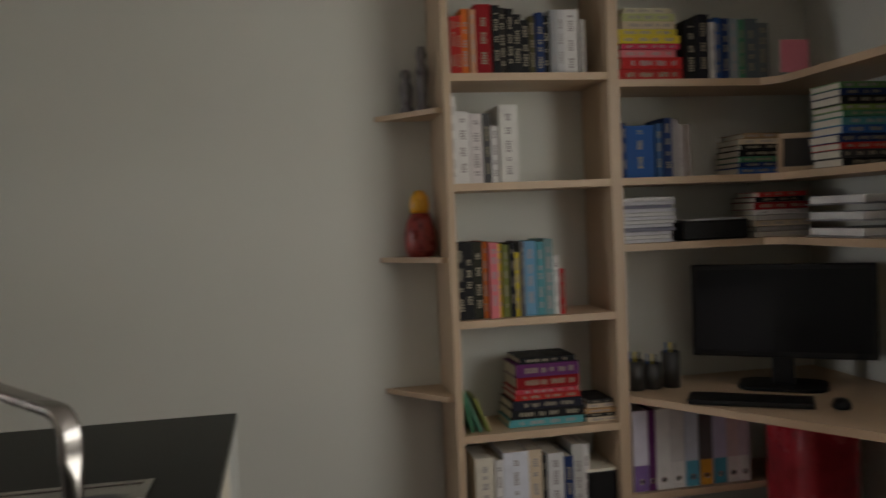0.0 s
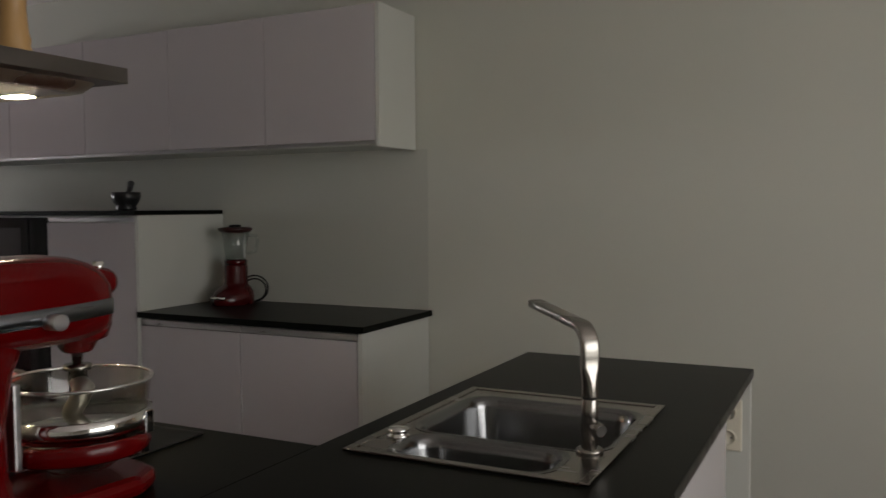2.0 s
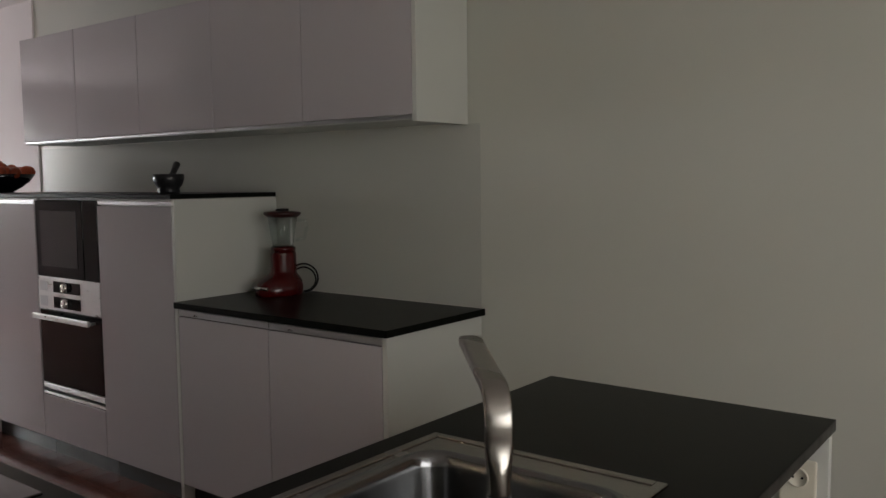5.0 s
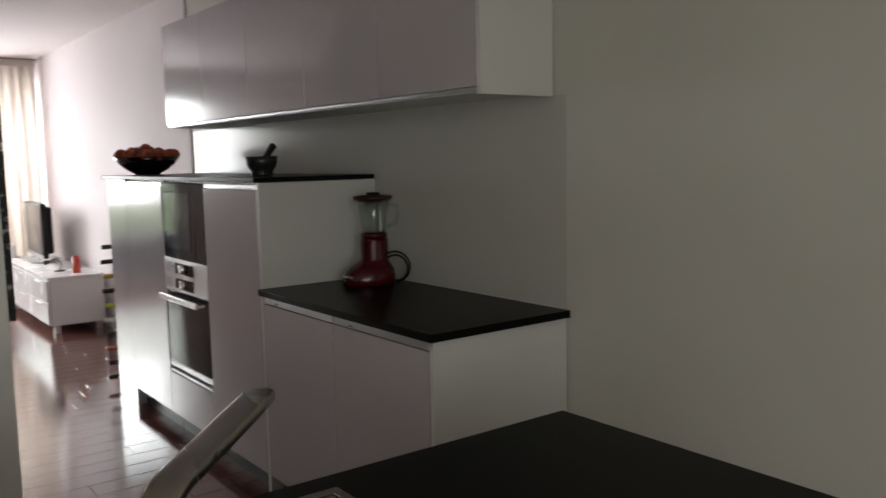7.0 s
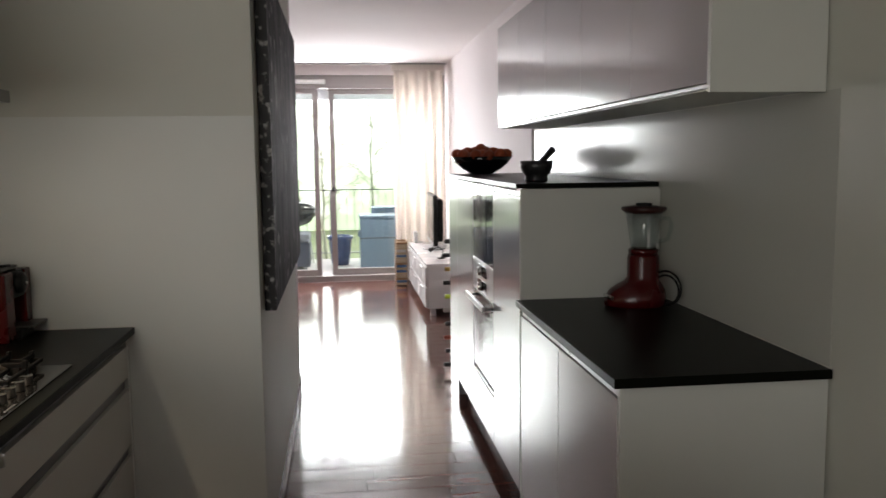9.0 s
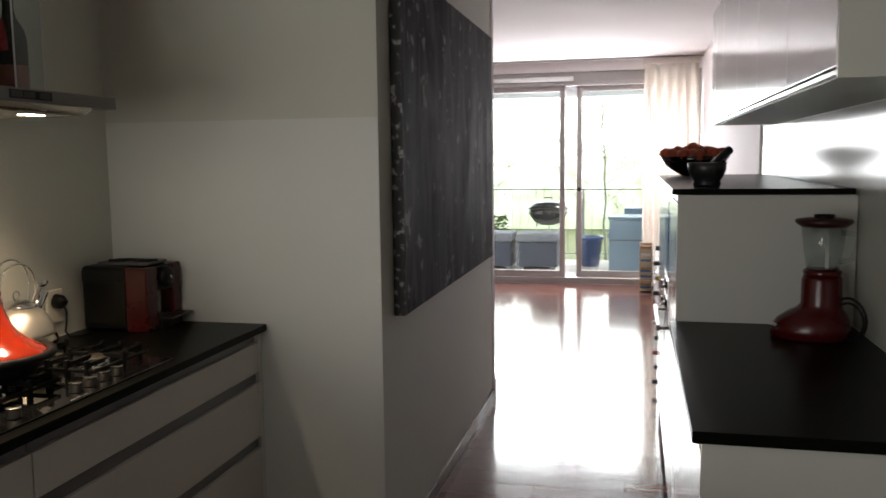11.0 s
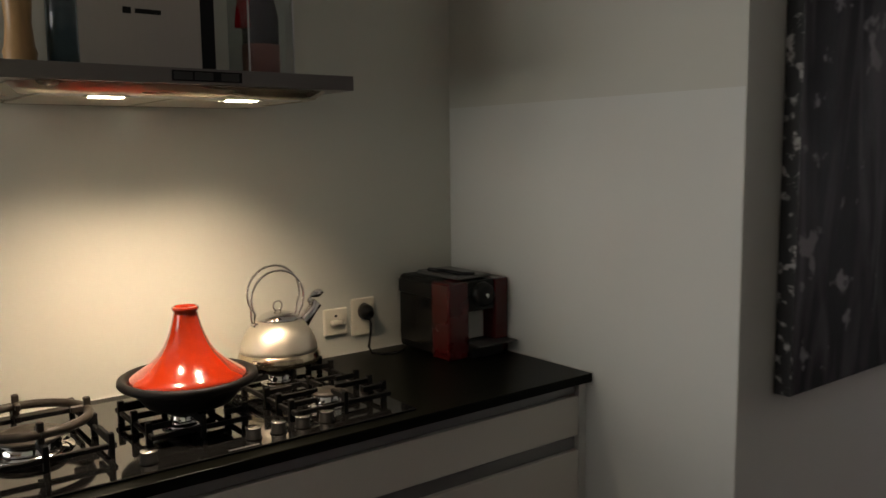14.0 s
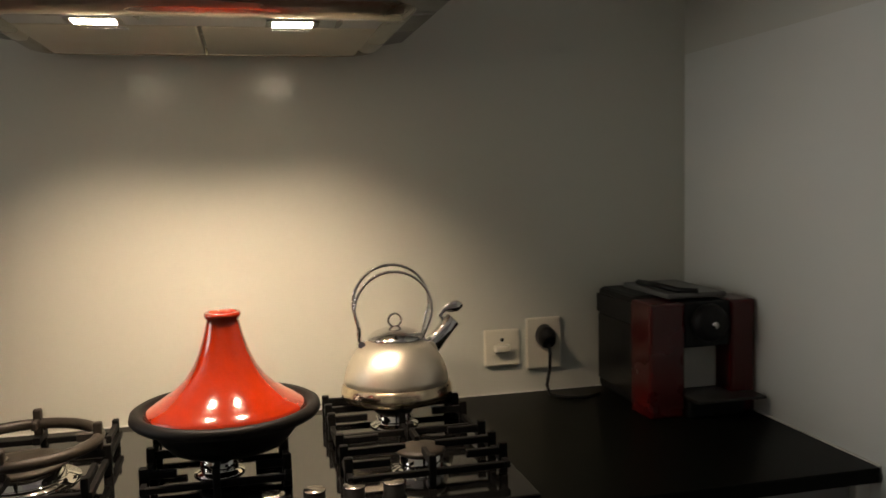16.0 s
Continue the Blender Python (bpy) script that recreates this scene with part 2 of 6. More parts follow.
M_RED = pm("red_enamel", (0.090, 0.0010, 0.0016), 0.19, spec=0.26, var=0.05, bump=0.0, coat=0.0, rvar=0.0)
M_ORANGE = pm("orange_red_glaze", (0.25, 0.0165, 0.0018), 0.14, var=0.14, scale=8, bump=0.0, bscale=60, coat=1.0, rvar=0.04)
M_IRON = pm("cast_iron", (0.006, 0.0056, 0.0052), 0.50, spec=0.14, var=0.25, bump=0.06, bscale=240)
M_GRATE = pm("grate_iron", (0.005, 0.005, 0.005), 0.55, spec=0.12, var=0.25, bump=0.05, bscale=300)
M_SATIN = pm("satin_steel_kettle", (0.78, 0.72, 0.60), 0.40, 0.92, var=0.08, scale=14, bump=0.006)
# one hood steel in two tones: brighter chimney, darker canopy, reflections painted in
M_CHIMNEY_LIT = pm("chimney_steel_lit", (0.46, 0.43, 0.38), 0.34, 1.0, var=0.06, scale=6, bump=0.004, bscale=260, stretch=(1, 1, 0.1))
M_HOOD_SHADED = pm("canopy_steel_shaded", (0.20, 0.185, 0.17), 0.30, 1.0, var=0.08, scale=6, bump=0.006, bscale=260, stretch=(1, 0.1, 1))
M_FILTER = pm("hood_filter_mesh", (0.60, 0.55, 0.46), 0.36, 0.92, var=0.10, scale=12, bump=0.1, bscale=420)
M_LAMP = glow("lamp_glass", (1.0, 0.84, 0.60), 110)
M_CLEAR = clear("clear_glass", (0.93, 0.95, 0.95), 0.0)
M_OCHRE = pm("turned_wood", (0.42, 0.25, 0.10), 0.35, var=0.2, scale=6, stretch=(1, 1, 0.2))
M_GREY = pm("dark_grey_plastic", (0.030, 0.030, 0.028), 0.35, var=0.12, bump=0.02, bscale=400)
M_DKRED = pm("dark_red_plastic", (0.062, 0.0030, 0.0035), 0.24, var=0.08, bump=0.004)
M_FRUIT = pm("orange_fruit_skin", (0.34, 0.055, 0.014), 0.5, var=0.25, scale=14, bump=0.08, bscale=120, rand=0.25)
M_GRANITE = pm("black_granite", (0.018, 0.018, 0.019), 0.35, var=0.4, scale=60, bump=0.05, bscale=260)


def canvas_material():
    m = pm("dark_abstract_canvas", (0.055, 0.05, 0.055), 0.75, spec=0.10, var=0.35, scale=3.0, bump=0.25, bscale=60, stretch=(1, 2.2, 0.35))
    n, l = m.node_tree.nodes, m.node_tree.links
    b = n["Principled BSDF"]
    tc = n.new("ShaderNodeTexCoord")
    mp = n.new("ShaderNodeMapping")
    mp.inputs["Scale"].default_value = (1, 2.6, 0.60)
    st = n.new("ShaderNodeTexNoise")
    st.inputs["Scale"].default_value, st.inputs["Detail"].default_value, st.inputs["Distortion"].default_value = 2.6, 12, 1.2
    l.new(tc.outputs["Object"], mp.inputs[0])
    l.new(mp.outputs[0], st.inputs["Vector"])
    ramp = n.new("ShaderNodeValToRGB")
    e = ramp.color_ramp.elements
    e[0].position, e[0].color = 0.44, (0.009, 0.008, 0.009, 1)
    e[1].position, e[1].color = 0.74, (0.125, 0.115, 0.122, 1)
    l.new(st.outputs[0], ramp.inputs[0])
    fl = n.new("ShaderNodeTexNoise")
    fl.inputs["Scale"].default_value, fl.inputs["Detail"].default_value = 13.0, 9
    l.new(tc.outputs["Object"], fl.inputs["Vector"])
    fr = n.new("ShaderNodeValToRGB")
    fe = fr.color_ramp.elements
    fe[0].position, fe[0].color = 0.625, (0, 0, 0, 1)
    fe[1].position, fe[1].color = 0.68, (1, 1, 1, 1)
    l.new(fl.outputs[0], fr.inputs[0])
    mx = n.new("ShaderNodeMix")
    mx.data_type = 'RGBA'
    l.new(fr.outputs[0], mx.inputs["Factor"])
    l.new(ramp.outputs[0], mx.inputs["A"])
    mx.inputs["B"].default_value = (0.24, 0.225, 0.23, 1)
    l.new(mx.outputs["Result"], b.inputs["Base Color"])
    return m


M_CANVAS = canvas_material()
M_CANVAS_EDGE = pm("spattered_canvas_edge", (0.05, 0.047, 0.045), 0.5, var=0.9, scale=26, bump=0.2, bscale=90)
nn, ll = M_CANVAS_EDGE.node_tree.nodes, M_CANVAS_EDGE.node_tree.links
fl2, rp2 = nn.new("ShaderNodeTexNoise"), nn.new("ShaderNodeValToRGB")
fl2.inputs["Scale"].default_value, fl2.inputs["Detail"].default_value = 34.0, 6
rp2.color_ramp.elements[0].position, rp2.color_ramp.elements[0].color = 0.56, (0.008, 0.008, 0.008, 1)
rp2.color_ramp.elements[1].position, rp2.color_ramp.elements[1].color = 0.66, (0.40, 0.38, 0.36, 1)
tc2 = nn.new("ShaderNodeTexCoord")
ll.new(tc2.outputs["Object"], fl2.inputs["Vector"])
ll.new(fl2.outputs[0], rp2.inputs[0])
ll.new(rp2.outputs[0], nn["Principled BSDF"].inputs["Base Color"])

# ---- the rooms ----
WX, SY, NY, WESTX = 2.655, -4.86, 7.20, -3.6
CZ = 2.62


def structure(name, bm, material, label=""):
    return solid(name, bm, material, label, kind="structure")


floor = structure("floor", box(WESTX, SY, -0.20, WX, NY, -0.012), M_SUBFLOOR, "dark reddish-brown wooden plank floor")
structure("ceiling", box(WESTX, SY, CZ, WX, NY + 0.05, CZ + 0.15), M_CEIL, "white plastered ceiling")
structure("wall_east", box(WX, SY - 0.2, -0.2, WX + 0.2, 2.545, CZ + 0.15), M_WALL, "pale greige painted kitchen wall")
structure("wall_east_living", box(WX - 0.012, 2.545, -0.2, WX + 0.2, NY + 0.3, CZ + 0.15), M_LIVWALL, "off-white painted living room wall")
structure("wall_hob", box(-0.12, -1.505, -0.2, 0.0, 0.0, CZ), M_SPLASH, "glossy greige wall behind the hob")
structure("wall_stub", box(-0.12, 0.0, -0.2, 1.058, 2.30, CZ), M_WALL, "greige partition block beside the passage")
structure("splash_panel", box(0.002, -0.0015, 0.001, 1.0565, 0.002, 1.655), M_STUBPAINT, "glossy washable lower wall area")
structure("splash_panel_east", box(WX - 0.0012, -0.95, 0.922, WX + 0.002, 2.545, 1.668), M_SPLASH_EAST_SHADED, "glossy washable wall strip, cabinet shade painted into its darker tone")
structure("wall_west", box(WESTX - 0.2, SY - 0.2, -0.2, WESTX, NY + 0.3, CZ + 0.15), M_WALL, "plain painted wall")
# south wall with a garden window behind the walker
bm = bmesh.new()
bx(bm, WESTX, SY - 0.2, -0.2, -1.3, SY, CZ + 0.15)
bx(bm, 1.10, SY - 0.2, -0.2, WX, SY, CZ + 0.15)
bx(bm, -1.3, SY - 0.2, -0.2, 1.10, SY, 0.75)
bx(bm, -1.3, SY - 0.2, 2.35, 1.10, SY, CZ + 0.15)
structure("wall_south", bm, M_WALL, "painted wall with a wide window")
# north wall around the balcony glazing; unseen west part added to block glare
bm = bmesh.new()
bx(bm, WESTX, NY, -0.2, -0.14, NY + 0.25, CZ + 0.15)
bx(bm, -0.14, NY, 2.50, WX - 0.012, NY + 0.25, CZ + 0.15)
bx(bm, -0.14, NY, -0.2, WX - 0.012, NY + 0.25, -0.0)
structure("wall_north", bm, M_LIVWALL, "white wall above the balcony doors")
bm = bmesh.new()
bx(bm, 1.058, 0.004, 0.0, 1.070, 2.299, 0.065, 0.002)
bx(bm, 0.2, 2.300, 0.0, 0.948, 2.312, 0.065, 0.002)
structure("baseboard", bm, M_SKIRT, "low dark brown skirting board")

bm = bmesh.new()
bx(bm, 0.950, 2.3005, 0.0, 1.064, 2.372, CZ - 0.001, 0.004)
bx(bm, 0.946, 2.3010, 0.0, 1.072, 2.380, 0.115, 0.004)
structure("trim", bm, M_LIVWALL, "white painted jamb at the end of the partition")

# ---- balcony glazing ----
GY = NY + 0.10


def balcony_sash(x0, x1, yy, name):
    t = thing(name, ((x0 + x1) / 2, yy, 0.06), "tall sliding balcony door with a pale frame", "door", kind="structure")
    for nm, bb in (("stile", (x0, yy - 0.022, 0.075, x0 + 0.065, yy + 0.022, 2.34)), ("stile", (x1 - 0.065, yy - 0.022, 0.075, x1, yy + 0.022, 2.34)),
                   ("bottom_rail", (x0 + 0.065, yy - 0.022, 0.075, x1 - 0.065, yy + 0.022, 0.150)), ("top_rail", (x0 + 0.065, yy - 0.022, 2.28, x1 - 0.065, yy + 0.022, 2.34))):
        part(nm, box(*bb, 0.004), M_FRAME, t)
    p = part("pane", box(x0 + 0.06, yy - 0.004, 0.145, x1 - 0.06, yy + 0.004, 2.285), M_GLASS, t, "clear glass")
    p.visible_shadow = False
    return t


balcony_sash(1.235, 2.60, GY + 0.03, "door_1")
balcony_sash(-0.10, 1.105, GY - 0.035, "door_2")
bm = bmesh.new()
bx(bm, -0.138, GY - 0.09, 0.0, 2.643, GY + 0.09, 0.072, 0.004)
bx(bm, -0.138, GY - 0.09, 2.342, 2.643, GY + 0.09, 2.385, 0.004)
bx(bm, -0.138, GY - 0.06, 2.385, 2.643, GY + 0.06, 2.50, 0.004)
bx(bm, 2.603, GY - 0.09, 0.072, 2.643, GY + 0.09, 2.342, 0.004)
bx(bm, -0.138, GY - 0.09, 0.072, -0.103, GY + 0.09, 2.342, 0.004)
structure("window_frame", bm, M_FRAME, "pale painted frame of the balcony glazing")

# ---- built-in kitchen, wall run ----
FX = 2.068  # plane of the base fronts


def tall_cabinet(y0, y1, label):
    t = thing("tall_cabinet", (2.36, (y0 + y1) / 2, 0), label, "cabinet", group="tall kitchen cabinets")
    part("body", box(FX + 0.022, y0 + 0.001, 0.10, WX - 0.005, y1 - 0.001, 1.372), M_CARCASS, t)
    part("plinth", box(FX + 0.055, y0 + 0.001, 0.0, FX + 0.075, y1 - 0.001, 0.099), M_PLINTH, t, "dark recessed plinth")
    d = part("door", box(FX, y0 + 0.002, 0.105, FX + 0.020, y1 - 0.002, 1.338, 0.0015), M_FRONT, t)
    part("grip_rail", box(FX + 0.004, y0 + 0.002, 1.342, FX + 0.021, y1 - 0.002, 1.362, 0.001), M_ALU, d, "aluminium grip rail")
    return t


tc1 = tall_cabinet(0.285, 0.880, "tall satin white cabinet beside the oven")
tall_cabinet(1.486, 2.110, "tall satin white cabinet at the passage end")
solid("end_filler", box(FX, 2.112, 0.0, WX - 0.005, 2.480, 1.372, 0.002), M_FRONT, "white end casing reaching down to the floor", "panel")
part("side_panel", box(FX, 0.262, 0.0, WX - 0.005, 0.283, 1.372, 0.001), M_CARCASS, tc1, "white melamine side panel")

ovh = thing("oven_cabinet", (2.36, 1.18, 0), "tall white housing cabinet with two built-in ovens", "cabinet")
bm = bmesh.new()
bx(bm, FX + 0.03, 0.882, 0.10, WX - 0.005, 0.898, 1.372)
bx(bm, FX + 0.03, 1.468, 0.10, WX - 0.005, 1.484, 1.372)
bx(bm, FX + 0.03, 0.898, 0.355, WX - 0.005, 1.468, 0.370)
bx(bm, FX + 0.03, 0.898, 0.962, WX - 0.005, 1.468, 0.975)
bx(bm, FX + 0.03, 0.898, 1.355, WX - 0.005, 1.468, 1.372)
bx(bm, WX - 0.03, 0.898, 0.10, WX - 0.006, 1.468, 1.355)
part("body", bm, M_CARCASS, ovh)
part("plinth", box(FX + 0.055, 0.883, 0.0, FX + 0.075, 1.483, 0.099), M_PLINTH, ovh, "dark recessed plinth")
d = part("drawer", box(FX, 0.884, 0.105, FX + 0.020, 1.482, 0.335, 0.0015), M_FRONT, ovh)
part("grip_rail", box(FX + 0.004, 0.884, 0.339, FX + 0.021, 1.482, 0.353, 0.001), M_ALU, d, "aluminium grip rail")

M_SILVERPAD = pm("silver_pad", (0.42, 0.41, 0.43), 0.5, 0.3, var=0.05, bump=0.0)
M_OVENGLASS = pm("tinted_oven_glass", (0.004, 0.0045, 0.005), 0.05, spec=0.22, var=0.1, bump=0.0, rvar=0.01)
oven = thing("oven", (2.36, 1.18, 0.372), "built-in black glass oven with steel control panel", "oven")
part("casing", box(FX + 0.03, 0.902, 0.374, WX - 0.06, 1.464, 0.958), M_BLACK, oven)
part("door_glass", box(FX + 0.002, 0.888, 0.404, FX + 0.029, 1.478, 0.790, 0.003), M_OVENGLASS, oven, "black glass oven door")
part("bottom_trim", box(FX + 0.002, 0.888, 0.372, FX + 0.028, 1.478, 0.400, 0.002), M_ALU, oven, "steel strip")
bm = box(FX - 0.050, 0.925, 0.750, FX - 0.034, 1.462, 0.778, 0.004)
for yy in (0.945, 1.421):
    tube(bm, [(FX + 0.004, yy, 0.760), (FX - 0.036, yy, 0.760)], 0.007, 8)
part("handle", bm, M_ALU, oven, "brushed steel bar handle")
panel_ob = part("control_panel", box(FX, 0.888, 0.795, FX + 0.029, 1.478, 0.960, 0.002), M_ALU, oven, "brushed steel control panel")
for z in (0.838, 0.918):
    part("display", box(FX - 0.002, 1.065, z - 0.029, FX + 0.004, 1.325, z + 0.029, 0.001), M_OVENGLASS, panel_ob, "black glass display strip")
    part_at(pose(FX - 2.362, 1.198 - 1.18, z - 0.372, 0, -90, 0), "knob", lathe(bmesh.new(), [(0.0, 0), (0.0235, 0), (0.0245, 0.003), (0.0225, 0.020), (0.0195, 0.0215), (0.0, 0.0205)], 28), M_CHROME, panel_ob, "chrome ring knob")
    part("button_field", box(FX - 0.0012, 1.385, z - 0.026, FX + 0.002, 1.462, z + 0.026, 0.0005), M_SILVERPAD, panel_ob, "pale grey button field")

mw = thing("microwave_oven", (2.36, 1.18, 0.976), "built-in black glass compact microwave oven", "microwave")
part("casing", box(FX + 0.03, 0.902, 0.978, WX - 0.08, 1.464, 1.350), M_BLACK, mw)
part("door_glass", box(FX + 0.001, 1.020, 0.966, FX + 0.029, 1.478, 1.362, 0.003), M_OVENGLASS, mw, "mirror-black glass door")
part("side_panel", box(FX + 0.001, 0.888, 0.966, FX + 0.029, 1.017, 1.362, 0.003), M_OVENGLASS, mw, "black glass control strip")
part("steel_strip", box(FX + 0.0002, 0.889, 0.9605, FX + 0.028, 1.477, 0.9655, 0.0005), M_ALU, mw, "thin steel strip")
part("window", box(FX - 0.001, 1.075, 1.02, FX + 0.003, 1.43, 1.31, 0.001), pm("microwave_window", (0.02, 0.022, 0.025), 0.03, bump=0), mw)

bm = box(2.048, 0.256, 1.374, WX - 0.014, 2.530, 1.394, 0.002)
solid("tall_worktop", bm, M_STONE, "thin black stone top on the tall cabinets", "worktop")


def low_cabinet(y0, y1):
    t = thing("base_cabinet", (2.36, (y0 + y1) / 2, 0), "satin white base cabinet under the black worktop", "cabinet", group="wall run base cabinets")
    part("body", box(FX + 0.022, y0 + 0.001, 0.10, WX - 0.005, y1 - 0.001, 0.894), M_CARCASS, t)
    part("plinth", box(FX + 0.055, y0 + 0.001, 0.0, FX + 0.075, y1 - 0.001, 0.099), M_PLINTH, t, "dark recessed plinth")
    d = part("door", box(FX, y0 + 0.002, 0.105, FX + 0.020, y1 - 0.002, 0.860, 0.0015), M_FRONT, t)
    part("grip_rail", box(FX + 0.004, y0 + 0.002, 0.864, FX + 0.021, y1 - 0.002, 0.890, 0.001), M_ALU, d, "aluminium grip rail")
    return t


lc1 = low_cabinet(-0.930, -0.330)
low_cabinet(-0.328, 0.260)
part("side_panel", box(FX, -0.953, 0.0, WX - 0.005, -0.932, 0.894, 0.001), M_CARCASS, lc1, "white melamine side panel")
lw = thing("low_worktop", (2.35, -0.35, 0.896), "black stone worktop with a blender on it", "worktop")
part("slab", box(2.046, -0.972, 0.898, WX - 0.005, 0.2605, 0.925, 0.002), M_STONE, lw)
part("sealant", box(WX - 0.0085, -0.970, 0.9245, WX - 0.0045, 0.258, 0.9275, 0.0005), pm("wall_sealant", (0.62, 0.61, 0.56), 0.5), lw, "white sealant line")

# wall cabinets
wc1 = None
wl = [-0.872 + 0.589 * i for i in range(6)]
for a, b in zip(wl, wl[1:]):
    t = thing("wall_cabinet", (2.49, (a + b) / 2, 1.67), "satin white wall cabinet with a flat flap door", "cabinet", group="wall cabinets")
    wc1 = wc1 or t
    part("body", box(2.346, a + 0.0005, 1.672, WX - 0.006, b - 0.0005, 2.27), M_CARCASS, t)
    d = part("door", box(2.324, a + 0.0015, 1.690, 2.344, b - 0.0015, 2.272, 0.0015), M_FRONT, t)
    part("grip_rail", box(2.332, a + 0.0015, 1.676, 2.345, b - 0.0015, 1.687, 0.001), M_ALU, d, "aluminium grip strip")
part("side_panel", box(2.324, -0.893, 1.664, WX - 0.006, -0.873, 2.275, 0.001), M_CARCASS, wc1, "white side panel")

# ---- hob run and sink peninsula ----
HX = 0.598
M_RAILGREY = pm("grey_anodised_rail", (0.20, 0.20, 0.20), 0.40, 0.6, var=0.08)
hob_edges = (-1.76, -1.20, -0.032)
for i, (a, b) in enumerate(zip(hob_edges, hob_edges[1:])):
    t = thing("drawer_cabinet", (0.3, (a + b) / 2, 0), "satin white drawer cabinet under the hob worktop", "cabinet", group="hob run cabinets")
    part("body", box(0.004, a + 0.001, 0.10, HX - 0.021, b - 0.001, 0.893), M_CARCASS, t)
    part("plinth", box(HX - 0.075, a + 0.001, 0.0, HX - 0.055, b - 0.001, 0.099), M_PLINTH, t, "dark recessed plinth")
    for z0, z1 in ((0.748, 0.858), (0.509, 0.706), (0.105, 0.467)):
        d = part("drawer", box(HX - 0.019, a + 0.002, z0, HX, b - 0.002, z1, 0.0015), M_DRAWER, t)
        part("grip_rail", box(HX - 0.0205, a + 0.002, z1 + 0.0005, HX - 0.014, b - 0.002, z1 + 0.034, 0.001), M_RAILGREY, d, "recessed grey grip rail")
solid("filler_panel", box(HX - 0.040, -0.030, 0.0, HX - 0.002, -0.002, 0.893, 0.001), M_CARCASS, "white filler strip against the wall", "panel")

# peninsula carcass
PX, PY0, PY1 = 1.818, -2.461, -1.757
for a, b in ((0.02, 0.62), (0.62, 1.40)):
    t = thing("sink_cabinet", ((a + b) / 2, -2.1, 0), "satin white cabinet under the sink peninsula", "cabinet", group="peninsula cabinets")
    bm = bmesh.new()
    bx(bm, a + 0.001, PY0 + 0.04, 0.10, b - 0.001, PY0 + 0.06, 0.893)
    bx(bm, a + 0.001, PY1 - 0.05, 0.10, b - 0.001, PY1 - 0.03, 0.893)
    bx(bm, a + 0.001, PY0 + 0.06, 0.10, b - 0.001, PY1 - 0.05, 0.12)
    bx(bm, a + 0.001, PY0 + 0.06, 0.12, a + 0.019, PY1 - 0.05, 0.70)
    bx(bm, b - 0.019, PY0 + 0.06, 0.12, b - 0.001, PY1 - 0.05, 0.70)
    part("body", bm, M_CARCASS, t)
    part("plinth", box(a, PY0 + 0.09, 0.0, b, PY1 - 0.09, 0.099), M_PLINTH, t, "dark recessed plinth")
    d = part("door", box(a + 0.002, PY0 + 0.018, 0.105, b - 0.002, PY0 + 0.038, 0.868, 0.0015), M_FRONT, t)
    part("grip_rail", box(a + 0.002, PY0 + 0.022, 0.872, b - 0.002, PY0 + 0.038, 0.889, 0.001), M_ALU, d, "aluminium grip rail")
niche = thing("peninsula_end", (1.6, -2.1, 0), "white end of the peninsula with a recessed socket panel", "panel")
part("end_board", box(1.775, PY0 + 0.003, 0.0, 1.800, PY1 - 0.02, 0.893, 0.001), M_CARCASS, niche)
part("recess_panel", box(1.410, PY0 + 0.330, 0.0, 1.774, PY0 + 0.348, 0.893, 0.001), M_CARCASS, niche)
part("back_panel", box(0.64, PY1 - 0.029, 0.0, 1.774, PY1 - 0.011, 0.893, 0.001), M_FRONT, niche)

# ---- worktop with sink and hob ----
BX = -0.15
SX0, SX1, SY0, SY1 = 0.605, 1.228, -2.326, -1.824


def slab_with_hole(x0, y0, x1, y1, hx0, hy0, hx1, hy1, z0, z1):
    bm = bmesh.new()
    o = [(x0, y0), (x1, y0), (x1, y1), (x0, y1)]
    h = [(hx0, hy0), (hx1, hy0), (hx1, hy1), (hx0, hy1)]
    rings = [[bm.verts.new((x, y, z)) for x, y in q] for q, z in ((o, z0), (o, z1), (h, z1), (h, z0))]
    for p, q in zip(rings, rings[1:] + rings[:1]):
        for i in range(4):
            bm.faces.new((p[i], p[(i + 1) % 4], q[(i + 1) % 4], q[i]))
    return bm


M_STONE_EDGE = pm("worktop_edge", (0.016, 0.015, 0.013), 0.35, var=0.3, scale=20, bump=0.01, spec=0.2)
wt = thing("sink_worktop", (1.0, -2.1, 0.895), "black stone peninsula worktop with a steel sink set in", "worktop")
part("slab", slab_with_hole(BX, PY0, PX, PY1, SX0 + 0.015, SY0 + 0.015, SX1 - 0.015, SY1 - 0.015, 0.895, 0.920), M_STONE, wt)
part("edge_strip", box(0.64, PY0 - 0.0010, 0.8965, PX - 0.002, PY0 - 0.0002, 0.9185), M_STONE_EDGE, wt, "worn paler front edge")
M_SEAL = pm("white_sealant", (0.62, 0.61, 0.56), 0.5, var=0.05, bump=0.02)
hw = thing("hob_worktop", (0.31, -0.9, 0.895), "black stone worktop carrying the gas hob", "worktop")
part("slab", prism(bmesh.new(), [(0.001, -1.756), (0.62, -1.756), (0.62, -0.004), (0.001, -0.004)], 0.895, 0.920, 0.002), M_STONE, hw)
part("sealant", box(0.0005, -1.50, 0.9195, 0.0040, -0.006, 0.9225, 0.0005), M_SEAL, hw, "white sealant line")
part("sealant", box(0.005, -0.0060, 0.9195, 0.618, -0.0020, 0.9225, 0.0005), M_SEAL, hw, "white sealant line")
